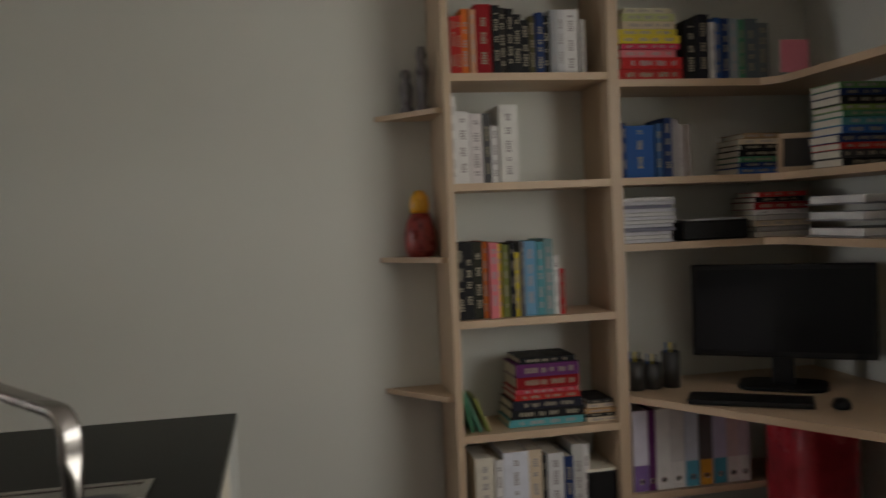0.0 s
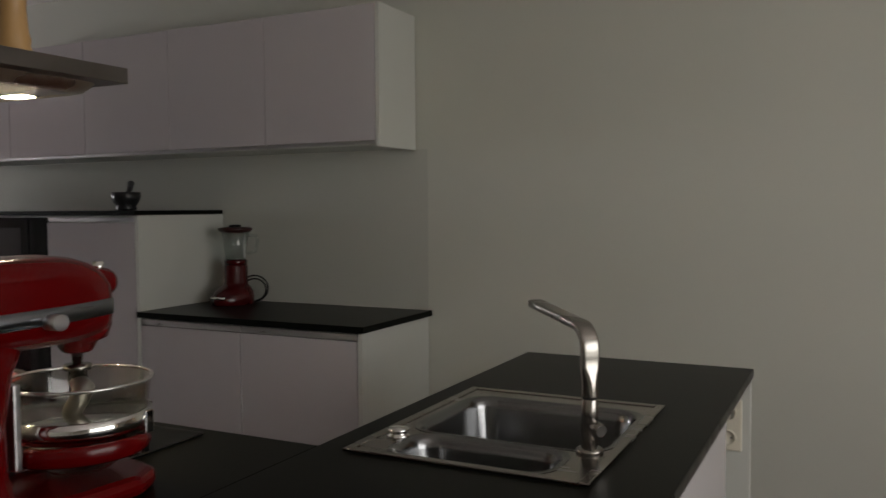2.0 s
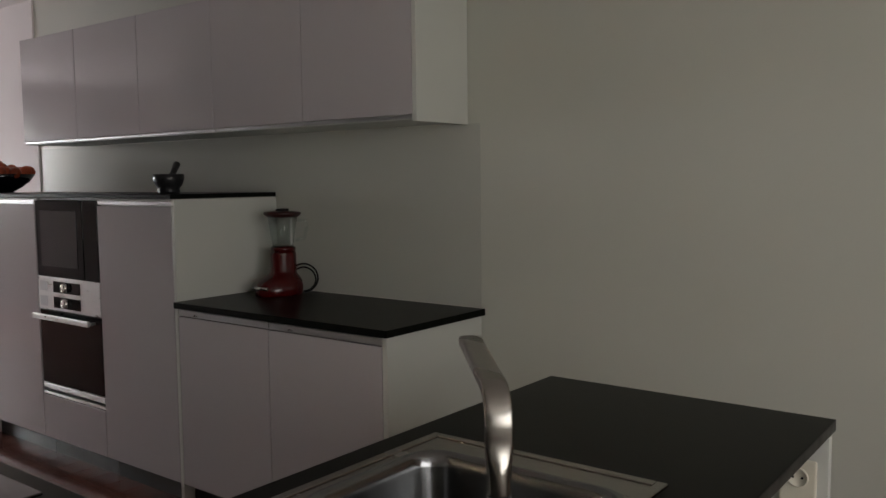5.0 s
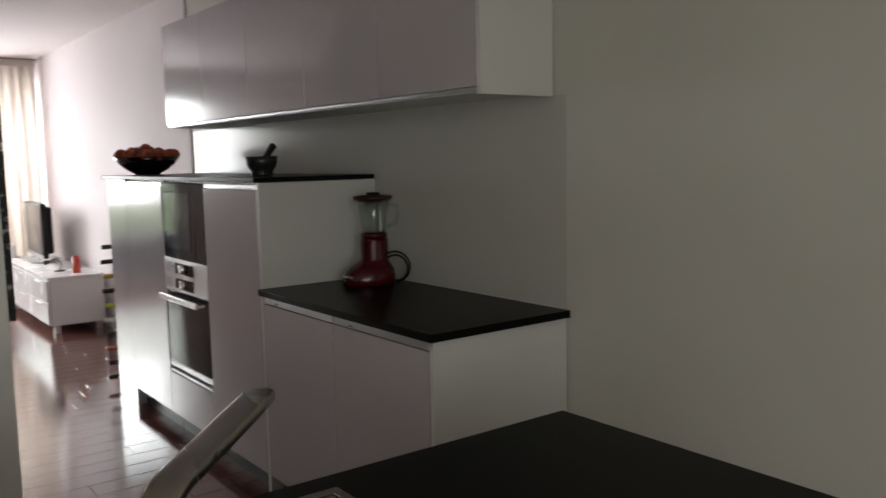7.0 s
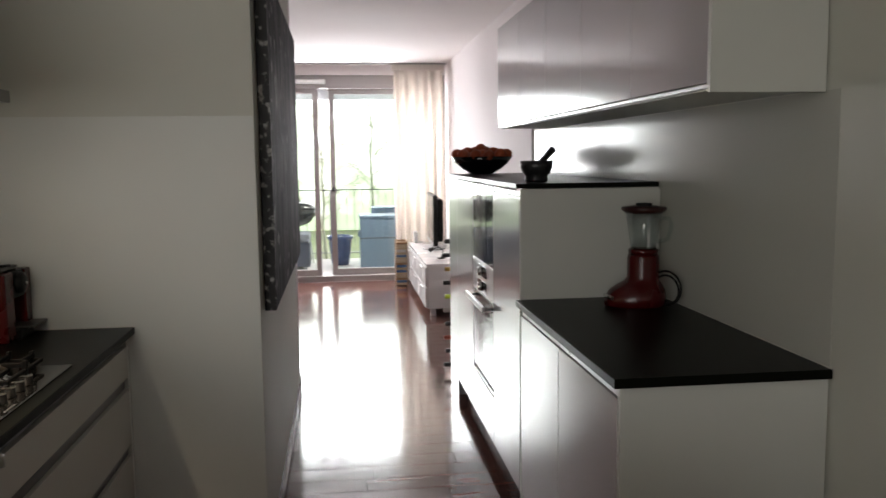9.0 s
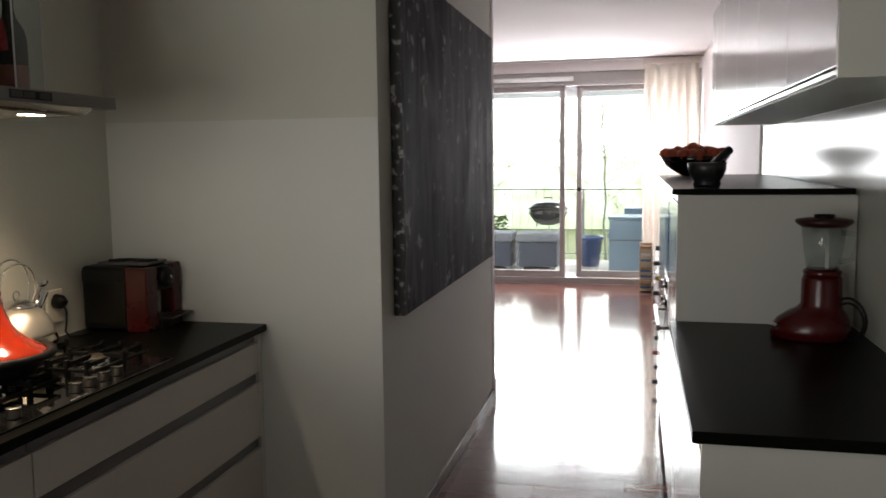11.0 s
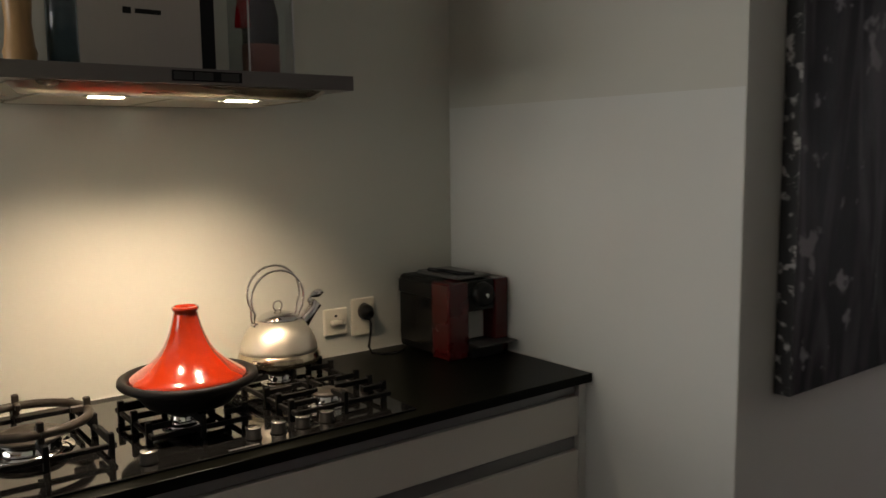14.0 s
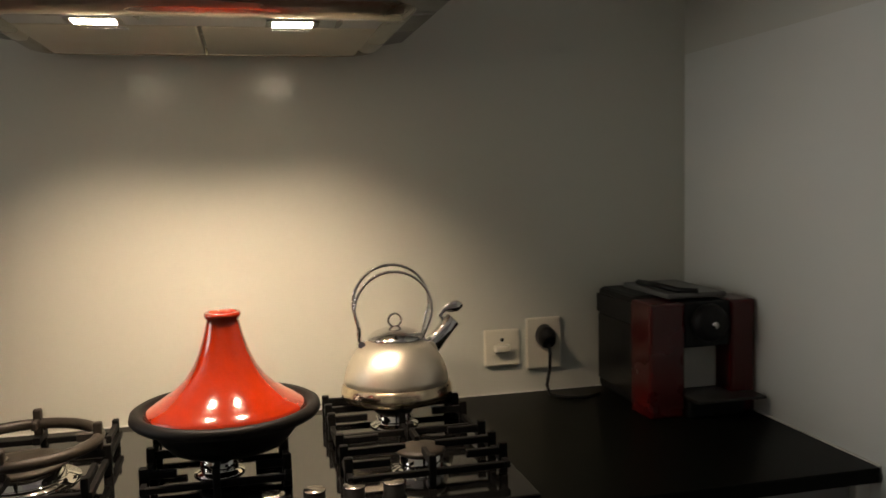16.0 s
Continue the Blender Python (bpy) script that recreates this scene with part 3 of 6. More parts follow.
solid("bar_worktop", box(BX, -1.756, 0.895, -0.001, -1.508, 0.920, 0.002), M_STONE, "black stone worktop end beyond the wall", "worktop")
solid("bar_support", box(BX + 0.02, PY0 + 0.03, 0.0, 0.0, -1.53, 0.894, 0.001), M_CARCASS, "white panel carrying the worktop end", "panel")

# sink
def rrect(x0, y0, x1, y1, r, n=6):
    out = []
    for cx, cy, a in ((x1 - r, y1 - r, 0), (x0 + r, y1 - r, 90), (x0 + r, y0 + r, 180), (x1 - r, y0 + r, 270)):
        for i in range(n + 1):
            t = radians(a + 90 * i / n)
            out.append((cx + r * math.cos(t), cy + r * math.sin(t)))
    return out


def loft(bm, loops, close_last=True):
    rings = [[bm.verts.new(p) for p in lp] for lp in loops]
    k = len(rings[0])
    for p, q in zip(rings, rings[1:]):
        for i in range(k):
            bm.faces.new((p[i], p[(i + 1) % k], q[(i + 1) % k], q[i])).smooth = True
    if close_last:
        bm.faces.new(rings[-1])
    return rings


def basin(x0, y0, x1, y1, depth, r):
    bm = bmesh.new()
    loops = []
    for ins, z in ((-0.012, 0.9255), (0.0, 0.9245), (0.006, 0.917), (0.010, 0.90), (0.018, 0.922 - depth + 0.03), (0.030, 0.922 - depth + 0.008), (0.055, 0.922 - depth)):
        loops.append([(x, y, z) for x, y in rrect(x0 + ins, y0 + ins, x1 - ins, y1 - ins, max(0.02, r - ins * 0.5))])
    loft(bm, loops)
    return bm


sink = thing("kitchen_sink", (0.92, -2.07, 0.92), "brushed steel inset sink with two bowls", "sink")
part("main_bowl", basin(0.798, -2.294, 1.142, -1.874, 0.17, 0.06), M_BOWL_SHADED, sink)
part("half_bowl", basin(0.628, -2.238, 0.773, -1.908, 0.13, 0.05), M_BOWL_SHADED, sink)
bm = bmesh.new()
for q in ((SX0, SY0, SX1, SY0 + 0.020), (SX0, SY1 - 0.020, SX1, SY1), (SX0, SY0 + 0.020, SX0 + 0.018, SY1 - 0.020), (SX1 - 0.018, SY0 + 0.020, SX1, SY1 - 0.020)):
    bx(bm, q[0], q[1], 0.9205, q[2], q[3], 0.9275, 0.002)
part("rim", bm, M_STEEL, sink)
for a, b, c, d, r in ((0.798, -2.294, 1.142, -1.874, 0.06), (0.628, -2.238, 0.773, -1.908, 0.05)):
    for cx, cy, sx, sy in ((a, b, 1, 1), (c, b, -1, 1), (c, d, -1, -1), (a, d, 1, -1)):
        o = [(cx, cy)] + [(cx + sx * r * (1 - math.sin(t)), cy + sy * r * (1 - math.cos(t))) for t in (math.pi / 2 * i / 6 for i in range(7))]
        part("corner_plate", prism(bmesh.new(), o, 0.9215, 0.9243), M_STEEL, sink)
for q in ((0.623, -2.306, 0.786, -2.238), (0.623, -1.908, 0.786, -1.844), (0.773, -2.238, 0.786, -1.908), (0.786, -2.306, 1.21, -2.294), (0.786, -1.874, 1.21, -1.844), (1.142, -2.294, 1.21, -1.874), (0.7865, -2.294, 0.798, -1.874)):
    part("deck_plate", box(q[0], q[1], 0.918, q[2], q[3], 0.9245), M_STEEL, sink)
part("drain", lathe(bmesh.new(), [(0.0, 0.0), (0.042, 0.0), (0.042, 0.003), (0.034, 0.005), (0.030, 0.002), (0, 0.002)], 24, (0.95, -2.09, 0.7525)), M_CHROME, sink)
part("drain", lathe(bmesh.new(), [(0.0, 0.0), (0.036, 0.0), (0.036, 0.003), (0.028, 0.005), (0.025, 0.002), (0, 0.002)], 24, (0.70, -2.065, 0.7925)), M_CHROME, sink)
part("waste_knob", lathe(bmesh.new(), [(0.0, 0.0), (0.024, 0.0), (0.024, 0.004), (0.019, 0.006), (0.019, 0.010), (0.022, 0.012), (0.022, 0.017), (0.0, 0.019)], 24, (0.735, -1.878, 0.9245)), M_CHROME, sink, "chrome waste control knob")

tap = thing("kitchen_tap", (0.795, -2.270, 0.9245), "tall brushed steel kitchen tap with a bent flat spout", "tap")
TXY = (0.795, -2.270)
part("base_ring", lathe(bmesh.new(), [(0, 0), (0.027, 0), (0.027, 0.006), (0.021, 0.010), (0.0, 0.010)], 28, (*TXY, 0.9245)), M_STEEL, tap)
part("column", lathe(bmesh.new(), [(0.0, 0.0), (0.0165, 0.0), (0.0165, 0.094), (0.0155, 0.0955), (0.0, 0.0955)], 28, (*TXY, 0.934)), M_STEEL, tap)
sd = Vector((0.72, 0.69, 0)).normalized()
side = Vector((-sd.y, sd.x, 0))
prof = []
for z, k in ((1.034, 0.0), (1.062, 0.0), (1.078, 0.5), (1.092, 1.0), (1.108, 1.0), (1.122, 1.0)):
    prof.append((Vector((TXY[0], TXY[1], z)), Vector((0, 0, 1)), k))
for i in range(1, 10):
    t = radians(i * 85 / 9)
    prof.append((Vector((TXY[0], TXY[1], 1.122)) + sd * 0.046 * (1 - math.cos(t)) + Vector((0, 0, 0.046 * math.sin(t))), sd * math.sin(t) + Vector((0, 0, math.cos(t))), 1.0))
p_end, d_end = prof[-1][0], prof[-1][1]
for i in range(1, 6):
    prof.append((p_end + d_end * 0.216 * i / 5, d_end, 1.0))
prof.append((p_end + d_end * 0.2185, d_end, 0.99))
bm = bmesh.new()
loops = []
for i, (p, d, k) in enumerate(prof):
    u = side.cross(d).normalized()
    w, h, e = 0.0165 + 0.0020 * k, 0.0165 - 0.0075 * k, 1.0 - 0.58 * k
    if i == len(prof) - 1:
        w, h = w - 0.0025, h - 0.0025
    loops.append([tuple(p + side * w * math.copysign(abs(math.cos(a)) ** e, math.cos(a)) + u * h * math.copysign(abs(math.sin(a)) ** e, math.sin(a))) for a in (2 * math.pi * j / 28 for j in range(28))])
loft(bm, loops)
part("spout", bm, M_STEEL, tap, "flat bent spout")
part("collar", lathe(bmesh.new(), [(0.0150, 0.0), (0.0155, 0.005), (0.0, 0.005)], 28, (*TXY, 1.0285)), M_BLACK, tap)
part("lever", tube(bmesh.new(), [(TXY[0], TXY[1], 0.980), (TXY[0] - 0.020, TXY[1] - 0.024, 0.976), (TXY[0] - 0.026, TXY[1] - 0.031, 0.975)], [0.0130, 0.0130, 0.0115], 20), M_STEEL, tap, "side lever")

# sockets under the peninsula edge
def plate(name, m, w, h, label, toggles, cat="socket"):
    t = thing(name, m, label, cat)
    part("plate", box(-w / 2, -0.0095, -h / 2, w / 2, 0.0, h / 2, 0.004), M_WHITEPL, t)
    for z in toggles:
        part("well", lathe(bmesh.new(), [(0.0225, 0.0), (0.0225, 0.004), (0.0195, 0.004), (0.0185, 0.0012), (0.0, 0.0012)], 24), M_WHITEPL, t).matrix_basis = pose(0, -0.0095, z, 90, 0, 0)
        for dx in (-0.0095, 0.0095):
            part("pin_hole", lathe(bmesh.new(), [(0.0028, 0.0), (0.0028, 0.001), (0.0, 0.001)], 10), M_BLACK, t).matrix_basis = pose(dx, -0.0110, z, 90, 0, 0)
    return t


plate("wall_socket", pose(1.7735, -2.399, 0.759, 0, 0, -90), 0.076, 0.152, "ivory double wall socket inside the peninsula end", (0.036, -0.036))
sk = plate("wall_socket", pose(0.0005, -0.346, 1.028, 0, 0, 90), 0.080, 0.114, "ivory double wall socket with a black plug", ())
sw = plate("dimmer_switch", pose(0.0005, -0.442, 1.024, 0, 0, 90), 0.080, 0.080, "ivory square wall switch plate", (), "switch")
part("lever", box(-0.020, -0.024, -0.008, 0.016, -0.009, 0.008, 0.004), M_WHITEPL, sw)
part("screw", lathe(bmesh.new(), [(0.004, 0.0), (0.004, 0.002), (0, 0.002)], 10), M_BLACK, sw).matrix_basis = pose(0, -0.0095, 0.018, 90, 0, 0)
plug = thing("plug_lead", (0.012, -0.346, 0.922), "black plug and lead of the coffee machine", "cable")
part("plug", tube(bmesh.new(), [(0.011, -0.346, 1.046), (0.035, -0.346, 1.043), (0.046, -0.346, 1.036)], [0.0205, 0.0195, 0.014], 16, 1.25), M_BLACK, plug)
part("lead", tube(bmesh.new(), [(0.040, -0.346, 1.036), (0.052, -0.347, 1.012), (0.052, -0.349, 0.98), (0.050, -0.355, 0.945), (0.062, -0.352, 0.926), (0.085, -0.325, 0.924), (0.095, -0.285, 0.924), (0.075, -0.245, 0.924)], 0.0036, 8), M_BLACK, plug)

# ---- gas hob ----
hob = thing("gas_hob", (0.32, -1.03, 0.92), "black glass gas hob with five burners", "hob")
part("glass", box(0.060, -1.490, 0.9203, 0.580, -0.562, 0.9262, 0.002), pm("hob_glass", (0.006, 0.006, 0.006), 0.06, spec=0.9, var=0.1, bump=0.0, rvar=0.02), hob)


M_CAPIRON = pm("burner_cap_iron", (0.028, 0.023, 0.018), 0.45, spec=0.3, var=0.5, scale=40, bump=0.05, bscale=300)


def burner(x, y, r):
    b = part("burner", lathe(bmesh.new(), [(0.0, 0), (r * 1.35, 0), (r * 1.35, 0.003), (r * 1.05, 0.006), (r, 0.010), (r, 0.026), (r * 0.93, 0.028), (0.0, 0.028)], 32, (x, y, 0.926)), M_CHROME, hob, "steel burner ring")
    part("cap", lathe(bmesh.new(), [(0.0, 0), (r * 1.06, 0), (r * 1.12, 0.002), (r * 1.08, 0.006), (r * 0.8, 0.0085), (0.0, 0.0095)], 32, (x, y, 0.9545)), M_CAPIRON, b, "worn brownish iron cap")


burner(0.170, -0.710, 0.034)
burner(0.420, -0.710, 0.036)
burner(0.340, -1.030, 0.030)
burner(0.300, -1.335, 0.064)


def finger(bm, a, b, w=0.0045):
    """A cast bar from a post at a towards b, with the post down to the glass."""
    (ax, ay), (bx_, by) = a, b
    along_x = abs(bx_ - ax) > abs(by - ay)
    wx, wy = (0, w) if along_x else (w, 0)
    bx(bm, min(ax, bx_) - wx, min(ay, by) - wy, 0.958, max(ax, bx_) + wx, max(ay, by) + wy, 0.9705, 0.0012, 1)
    px, py = (0.007, 0.0055) if along_x else (0.0055, 0.007)
    bx(bm, ax - px, ay - py, 0.9265, ax + px, ay + py, 0.9770, 0.0015, 1)


def low_bar(bm, x0, y0, x1, y1):
    bx(bm, x0 - 0.0045, y0 - 0.0045, 0.944, x1 + 0.0045, y1 + 0.0045, 0.9545, 0.0012, 1)


# double grate with fingers reaching over two burners
bm = bmesh.new()
for xc in (0.170, 0.420):
    for dx in (-0.062, 0.062):
        finger(bm, (xc + dx, -0.835), (xc + dx, -0.770))
        finger(bm, (xc + dx, -0.590), (xc + dx, -0.650))
    finger(bm, (xc, -0.835), (xc, -0.735))
    finger(bm, (xc, -0.590), (xc, -0.686))
    finger(bm, (xc - 0.085, -0.710), (xc - 0.026, -0.710))
    finger(bm, (xc + 0.085, -0.710), (xc + 0.026, -0.710))
for y in (-0.835, -0.590):
    low_bar(bm, 0.085, y, 0.505, y)
for x in (0.085, 0.505):
    low_bar(bm, x, -0.826, x, -0.599)
low_bar(bm, 0.255, -0.710, 0.335, -0.710)
low_bar(bm, 0.295, -0.826, 0.295, -0.599)
part("grate", bm, M_GRATE, hob, "black cast iron pan support")
# single grate under the tagine
bm = bmesh.new()
for dx, dy in ((-0.095, -0.105), (0.095, -0.105), (-0.095, 0.105), (0.095, 0.105)):
    finger(bm, (0.340 + dx, -1.030 + dy), (0.340 + dx, -1.030 + dy * 0.55))
for dx in (-0.120, 0.120):
    finger(bm, (0.340 + dx, -1.030), (0.340 + dx * 0.25, -1.030))
for dy in (-0.105, 0.105):
    finger(bm, (0.340, -1.030 + dy), (0.340, -1.030 + dy * 0.25))
    low_bar(bm, 0.220, -1.030 + dy, 0.460, -1.030 + dy)
for x in (0.220, 0.460):
    low_bar(bm, x, -1.126, x, -0.934)
part("grate", bm, M_GRATE, hob, "black cast iron pan support")
# wok grate with its ring
bm = bmesh.new()
for dx in (-0.150, 0.150):
    finger(bm, (0.300 + dx, -1.335), (0.300 + dx * 0.62, -1.335), 0.006)
    for dy in (-0.120, 0.120):
        finger(bm, (0.300 + dx, -1.335 + dy), (0.300 + dx * 0.45, -1.335 + dy))
for dy in (-0.128, 0.128):
    finger(bm, (0.300, -1.335 + dy), (0.300, -1.335 + dy * 0.62), 0.006)
for dx in (-0.150, 0.150):
    low_bar(bm, 0.300 + dx, -1.455, 0.300 + dx, -1.215)
for dy in (-0.126, 0.126):
    low_bar(bm, 0.150, -1.335 + dy, 0.450, -1.335 + dy)
part("grate", bm, M_GRATE, hob, "black cast iron pan support")
bm = bmesh.new()
ring = arc((0.300, -1.335, 0.990), 0.116, 0, 360, 48, "xy")
tube(bm, ring, 0.0095, 12)
for a in (0, 90, 180, 270):
    t = radians(a)
    cx, cy = 0.300 + 0.116 * math.cos(t), -1.335 + 0.116 * math.sin(t)
    bx(bm, cx - 0.007, cy - 0.007, 0.9705, cx + 0.007, cy + 0.007, 1.016, 0.003, 2)
    ex, ey = 0.300 + 0.088 * math.cos(t), -1.335 + 0.088 * math.sin(t)
    bx(bm, min(cx, ex) - 0.005, min(cy, ey) - 0.005, 0.986, max(cx, ex) + 0.005, max(cy, ey) + 0.005, 1.000, 0.002, 1)
part("wok_ring", bm, M_CAPIRON, hob, "round cast iron wok ring")
M_KNOBCAP = pm("spun_steel", (0.50, 0.47, 0.42), 0.20, 1.0, var=0.05, bump=0.0)
M_KNOBCAP.node_tree.nodes["Principled BSDF"].inputs["Anisotropic"].default_value = 0.85
kt = M_KNOBCAP.node_tree.nodes.new("ShaderNodeTangent")
kt.direction_type, kt.axis = 'RADIAL', 'Z'
M_KNOBCAP.node_tree.links.new(kt.outputs[0], M_KNOBCAP.node_tree.nodes["Principled BSDF"].inputs["Tangent"])
for y in (-0.774, -0.833, -0.891, -0.949, -1.168):
    k = part("knob", lathe(bmesh.new(), [(0.0, 0), (0.0185, 0), (0.0185, 0.002), (0.0160, 0.003), (0.0160, 0.023), (0.0, 0.023)], 28, (0.530, y, 0.9265)), M_GRATE, hob)
    part("cap", lathe(bmesh.new(), [(0.0160, 0.0), (0.0166, 0.0008), (0.0160, 0.0020), (0.0, 0.0016)], 28, (0.530, y, 0.9497)), M_KNOBCAP, k, "steel knob cap")
part("lettering_bar", box(0.565, -1.02, 0.9263, 0.570, -0.955, 0.9266), M_ALU, hob)

# tagine
tg = thing("tagine", (0.345, -1.014, 0.972), "orange-red glazed tagine with a black iron base", "cookware")
C = (0.345, -1.014, 0.0)
part("base", lathe(bmesh.new(), [(0.0, 0.9725), (0.080, 0.9725), (0.092, 0.976), (0.112, 1.000), (0.122, 1.020), (0.146, 1.022), (0.151, 1.028), (0.149, 1.037), (0.142, 1.041), (0.133, 1.038), (0.126, 1.028), (0.110, 1.012), (0.0, 1.010)], 56, C), M_IRON, tg, "matt black cast iron dish")
LIDP = [(0.123, 1.041), (0.105, 1.0505), (0.082, 1.067), (0.063, 1.086), (0.049, 1.108), (0.039, 1.132), (0.0315, 1.156), (0.0265, 1.178), (0.0255, 1.184), (0.0285, 1.188), (0.0295, 1.192), (0.0285, 1.196), (0.0240, 1.1965), (0.0228, 1.188), (0.0222, 1.158), (0.0, 1.150)]
part("lid", lathe(bmesh.new(), [(0.124, 1.026), (0.129, 1.032)] + [(r, 1.041 + (z - 1.041) * 0.965) for r, z in LIDP], 56, C), M_ORANGE, tg, "glossy orange-red glazed cone lid")
# black disc filling the neck, in place of the hollow's own shade
part("neck_shade", lathe(bmesh.new(), [(0.0, 0.0), (0.0218, 0.0), (0.0220, 0.010), (0.0, 0.010)], 32, (C[0], C[1], 1.158)), M_IRON, tg, "dark disc painting in the shade inside the neck")

# whistling kettle
KX, KY = 0.160, -0.702
ke = thing("kettle", (KX, KY, 0.972), "satin steel whistling kettle with a hoop handle", "kettle")
part("body", lathe(bmesh.new(), [(0.0, 1.006), (0.096, 1.006), (0.1000, 1.010), (0.0990, 1.020), (0.0965, 1.032), (0.0910, 1.047), (0.0820, 1.063), (0.0690, 1.078), (0.0520, 1.089), (0.0, 1.094)], 56, (KX, KY, 0)), M_SATIN, ke)
part("base_band", lathe(bmesh.new(), [(0.0, 0.9773), (0.094, 0.9773), (0.102, 0.980), (0.1065, 0.986), (0.1068, 0.993), (0.1050, 1.002), (0.1015, 1.0085), (0.0990, 1.0110)], 56, (KX, KY, 0)), pm("scorched_steel", (0.62, 0.52, 0.37), 0.17, 1.0, var=0.75, scale=22, bump=0.02, bscale=40), ke, "heat-browned polished base band")
lid = part("lid", lathe(bmesh.new(), [(0.0, 1.0905), (0.054, 1.0905), (0.053, 1.095), (0.042, 1.105), (0.022, 1.112), (0.006, 1.115), (0.0, 1.115)], 40, (KX, KY, 0)), M_CHROME, ke, "polished lid")
part("ring", tube(bmesh.new(), arc((KX, KY, 1.127), 0.0125, 0, 360, 20, "yz"), 0.0022, 8), M_CHROME, lid)
for dx in (-0.012, 0.012):
    hp = [(KX + dx * 0.5, KY - 0.066, 1.083), (KX + dx * 0.7, KY - 0.070, 1.095)]
    for i in range(0, 25):
        a = radians(208 - i * 232 / 24)
        hp.append((KX + dx, KY - 0.004 + 0.074 * math.cos(a), (1.149 if dx > 0 else 1.160) + 0.072 * math.sin(a)))
    hp.append((KX + dx * 0.6, KY + 0.055, 1.098))
    hp.append((KX + dx * 0.5, KY + 0.053, 1.086))
    part("handle", tube(bmesh.new(), hp, 0.0031, 10), M_CHROME, ke, "chrome wire hoop handle")
for yy in (-0.066, 0.053):
    part("handle_bracket", tube(bmesh.new(), [(KX - 0.013, KY + yy, 1.084), (KX + 0.013, KY + yy, 1.084)], 0.0065, 12), M_CHROME, ke)
sp = part("spout", tube(bmesh.new(), [(KX, KY + 0.058, 1.056), (KX, KY + 0.086, 1.089), (KX, KY + 0.1135, 1.121), (KX, KY + 0.1150, 1.1225)], [0.019, 0.0165, 0.0165, 0.0140], 24), M_CHROME, ke)
part("whistle", tube(bmesh.new(), [(KX, KY + 0.099, 1.112), (KX, KY + 0.090, 1.131), (KX, KY + 0.098, 1.141), (KX, KY + 0.110, 1.145), (KX, KY + 0.122, 1.147), (KX, KY + 0.134, 1.148)], [0.0045, 0.0045, 0.0050, 0.0105, 0.0115, 0.006], 14, 0.6), M_CHROME, sp, "chrome whistle lever")

# coffee machine
cm = thing("coffee_machine", (0.15, -0.117, 0.92), "dark grey and red capsule coffee machine", "coffee machine")
MY0, MY1, MT = -0.232, -0.006, 1.158
M_CMDARK = pm("dark_machine_plastic", (0.008, 0.0083, 0.008), 0.45, spec=0.2, var=0.12, bump=0.03)
part("rear_body", box(0.025, MY0 + 0.006, 0.926, 0.205, MY1 - 0.006, MT - 0.008, 0.012), M_CMDARK, cm)
part("side_window", box(0.036, MY0 + 0.003, 0.950, 0.198, MY0 + 0.0065, 1.092, 0.001), pm("smoky_plastic", (0.012, 0.012, 0.011), 0.16, spec=0.25, var=0.2, bump=0.0), cm, "smoky water tank wall")
part("side_band", box(0.030, MY0 + 0.002, 1.096, 0.198, MY0 + 0.0065, MT - 0.022, 0.002), M_BLACK, cm, "black upper side band")
part("side_pillar", box(0.200, MY0, 0.9205, 0.284, MY0 + 0.074, MT - 0.012, 0.006), M_DKRED, cm, "red front pillar")
part("side_pillar", box(0.200, MY1 - 0.054, 0.9205, 0.284, MY1, MT - 0.012, 0.006), M_DKRED, cm, "red front pillar")
part("head", box(0.200, MY0 + 0.074, 1.056, 0.280, MY1 - 0.054, MT - 0.013, 0.004), M_CMDARK, cm, "dark brewing head")
part_at(pose(0.276 - 0.15, 0.010, 0.184, 0, 90, 0), "brew_group", lathe(bmesh.new(), [(0.0, 0.0), (0.036, 0.0), (0.038, 0.006), (0.034, 0.022), (0.022, 0.028), (0, 0.028)], 28), M_BLACK, cm)
part_at(pose(0.304 - 0.15, 0.010, 0.182, 0, 90, 0), "button", lathe(bmesh.new(), [(0.007, 0.0), (0.007, 0.003), (0, 0.004)], 16), M_CHROME, cm)
part("lever_cover", box(0.060, MY0 + 0.050, MT - 0.009, 0.262, MY1 - 0.050, MT + 0.002, 0.004), pm("grey_top_plastic", (0.10, 0.098, 0.09), 0.4, var=0.1, bump=0.02), cm, "dull grey lever cover")
part("lever", tube(bmesh.new(), [(0.10, -0.165, MT + 0.006), (0.18, -0.165, MT + 0.010), (0.245, -0.15, MT + 0.006), (0.258, -0.117, MT + 0.004)], 0.006, 10), M_BLACK, cm)
rb = part("back_wall", box(0.2055, MY0 + 0.070, 0.955, 0.2300, MY1 - 0.052, 1.0555), M_CARCASS, cm, "pale ribbed back wall")
for i in range(15):
    yy = MY0 + 0.075 + i * 0.0064
    part("rib", box(0.2302, yy, 0.966, 0.2340, yy + 0.0040, 1.055, 0.001, 1), M_CARCASS, rb)
part("drip_tray", box(0.210, MY0 + 0.076, 0.9205, 0.296, MY1 - 0.030, 0.955, 0.004), M_BLACK, cm)
part("tray_grid", box(0.214, MY0 + 0.074, 0.9590, 0.334, MY1 - 0.008, 0.9640, 0.001), M_GREY, cm, "dull steel cup grid")
part("tray_lip", box(0.214, MY0 + 0.076, 0.9545, 0.320, MY1 - 0.016, 0.9592, 0.001), M_BLACK, cm)

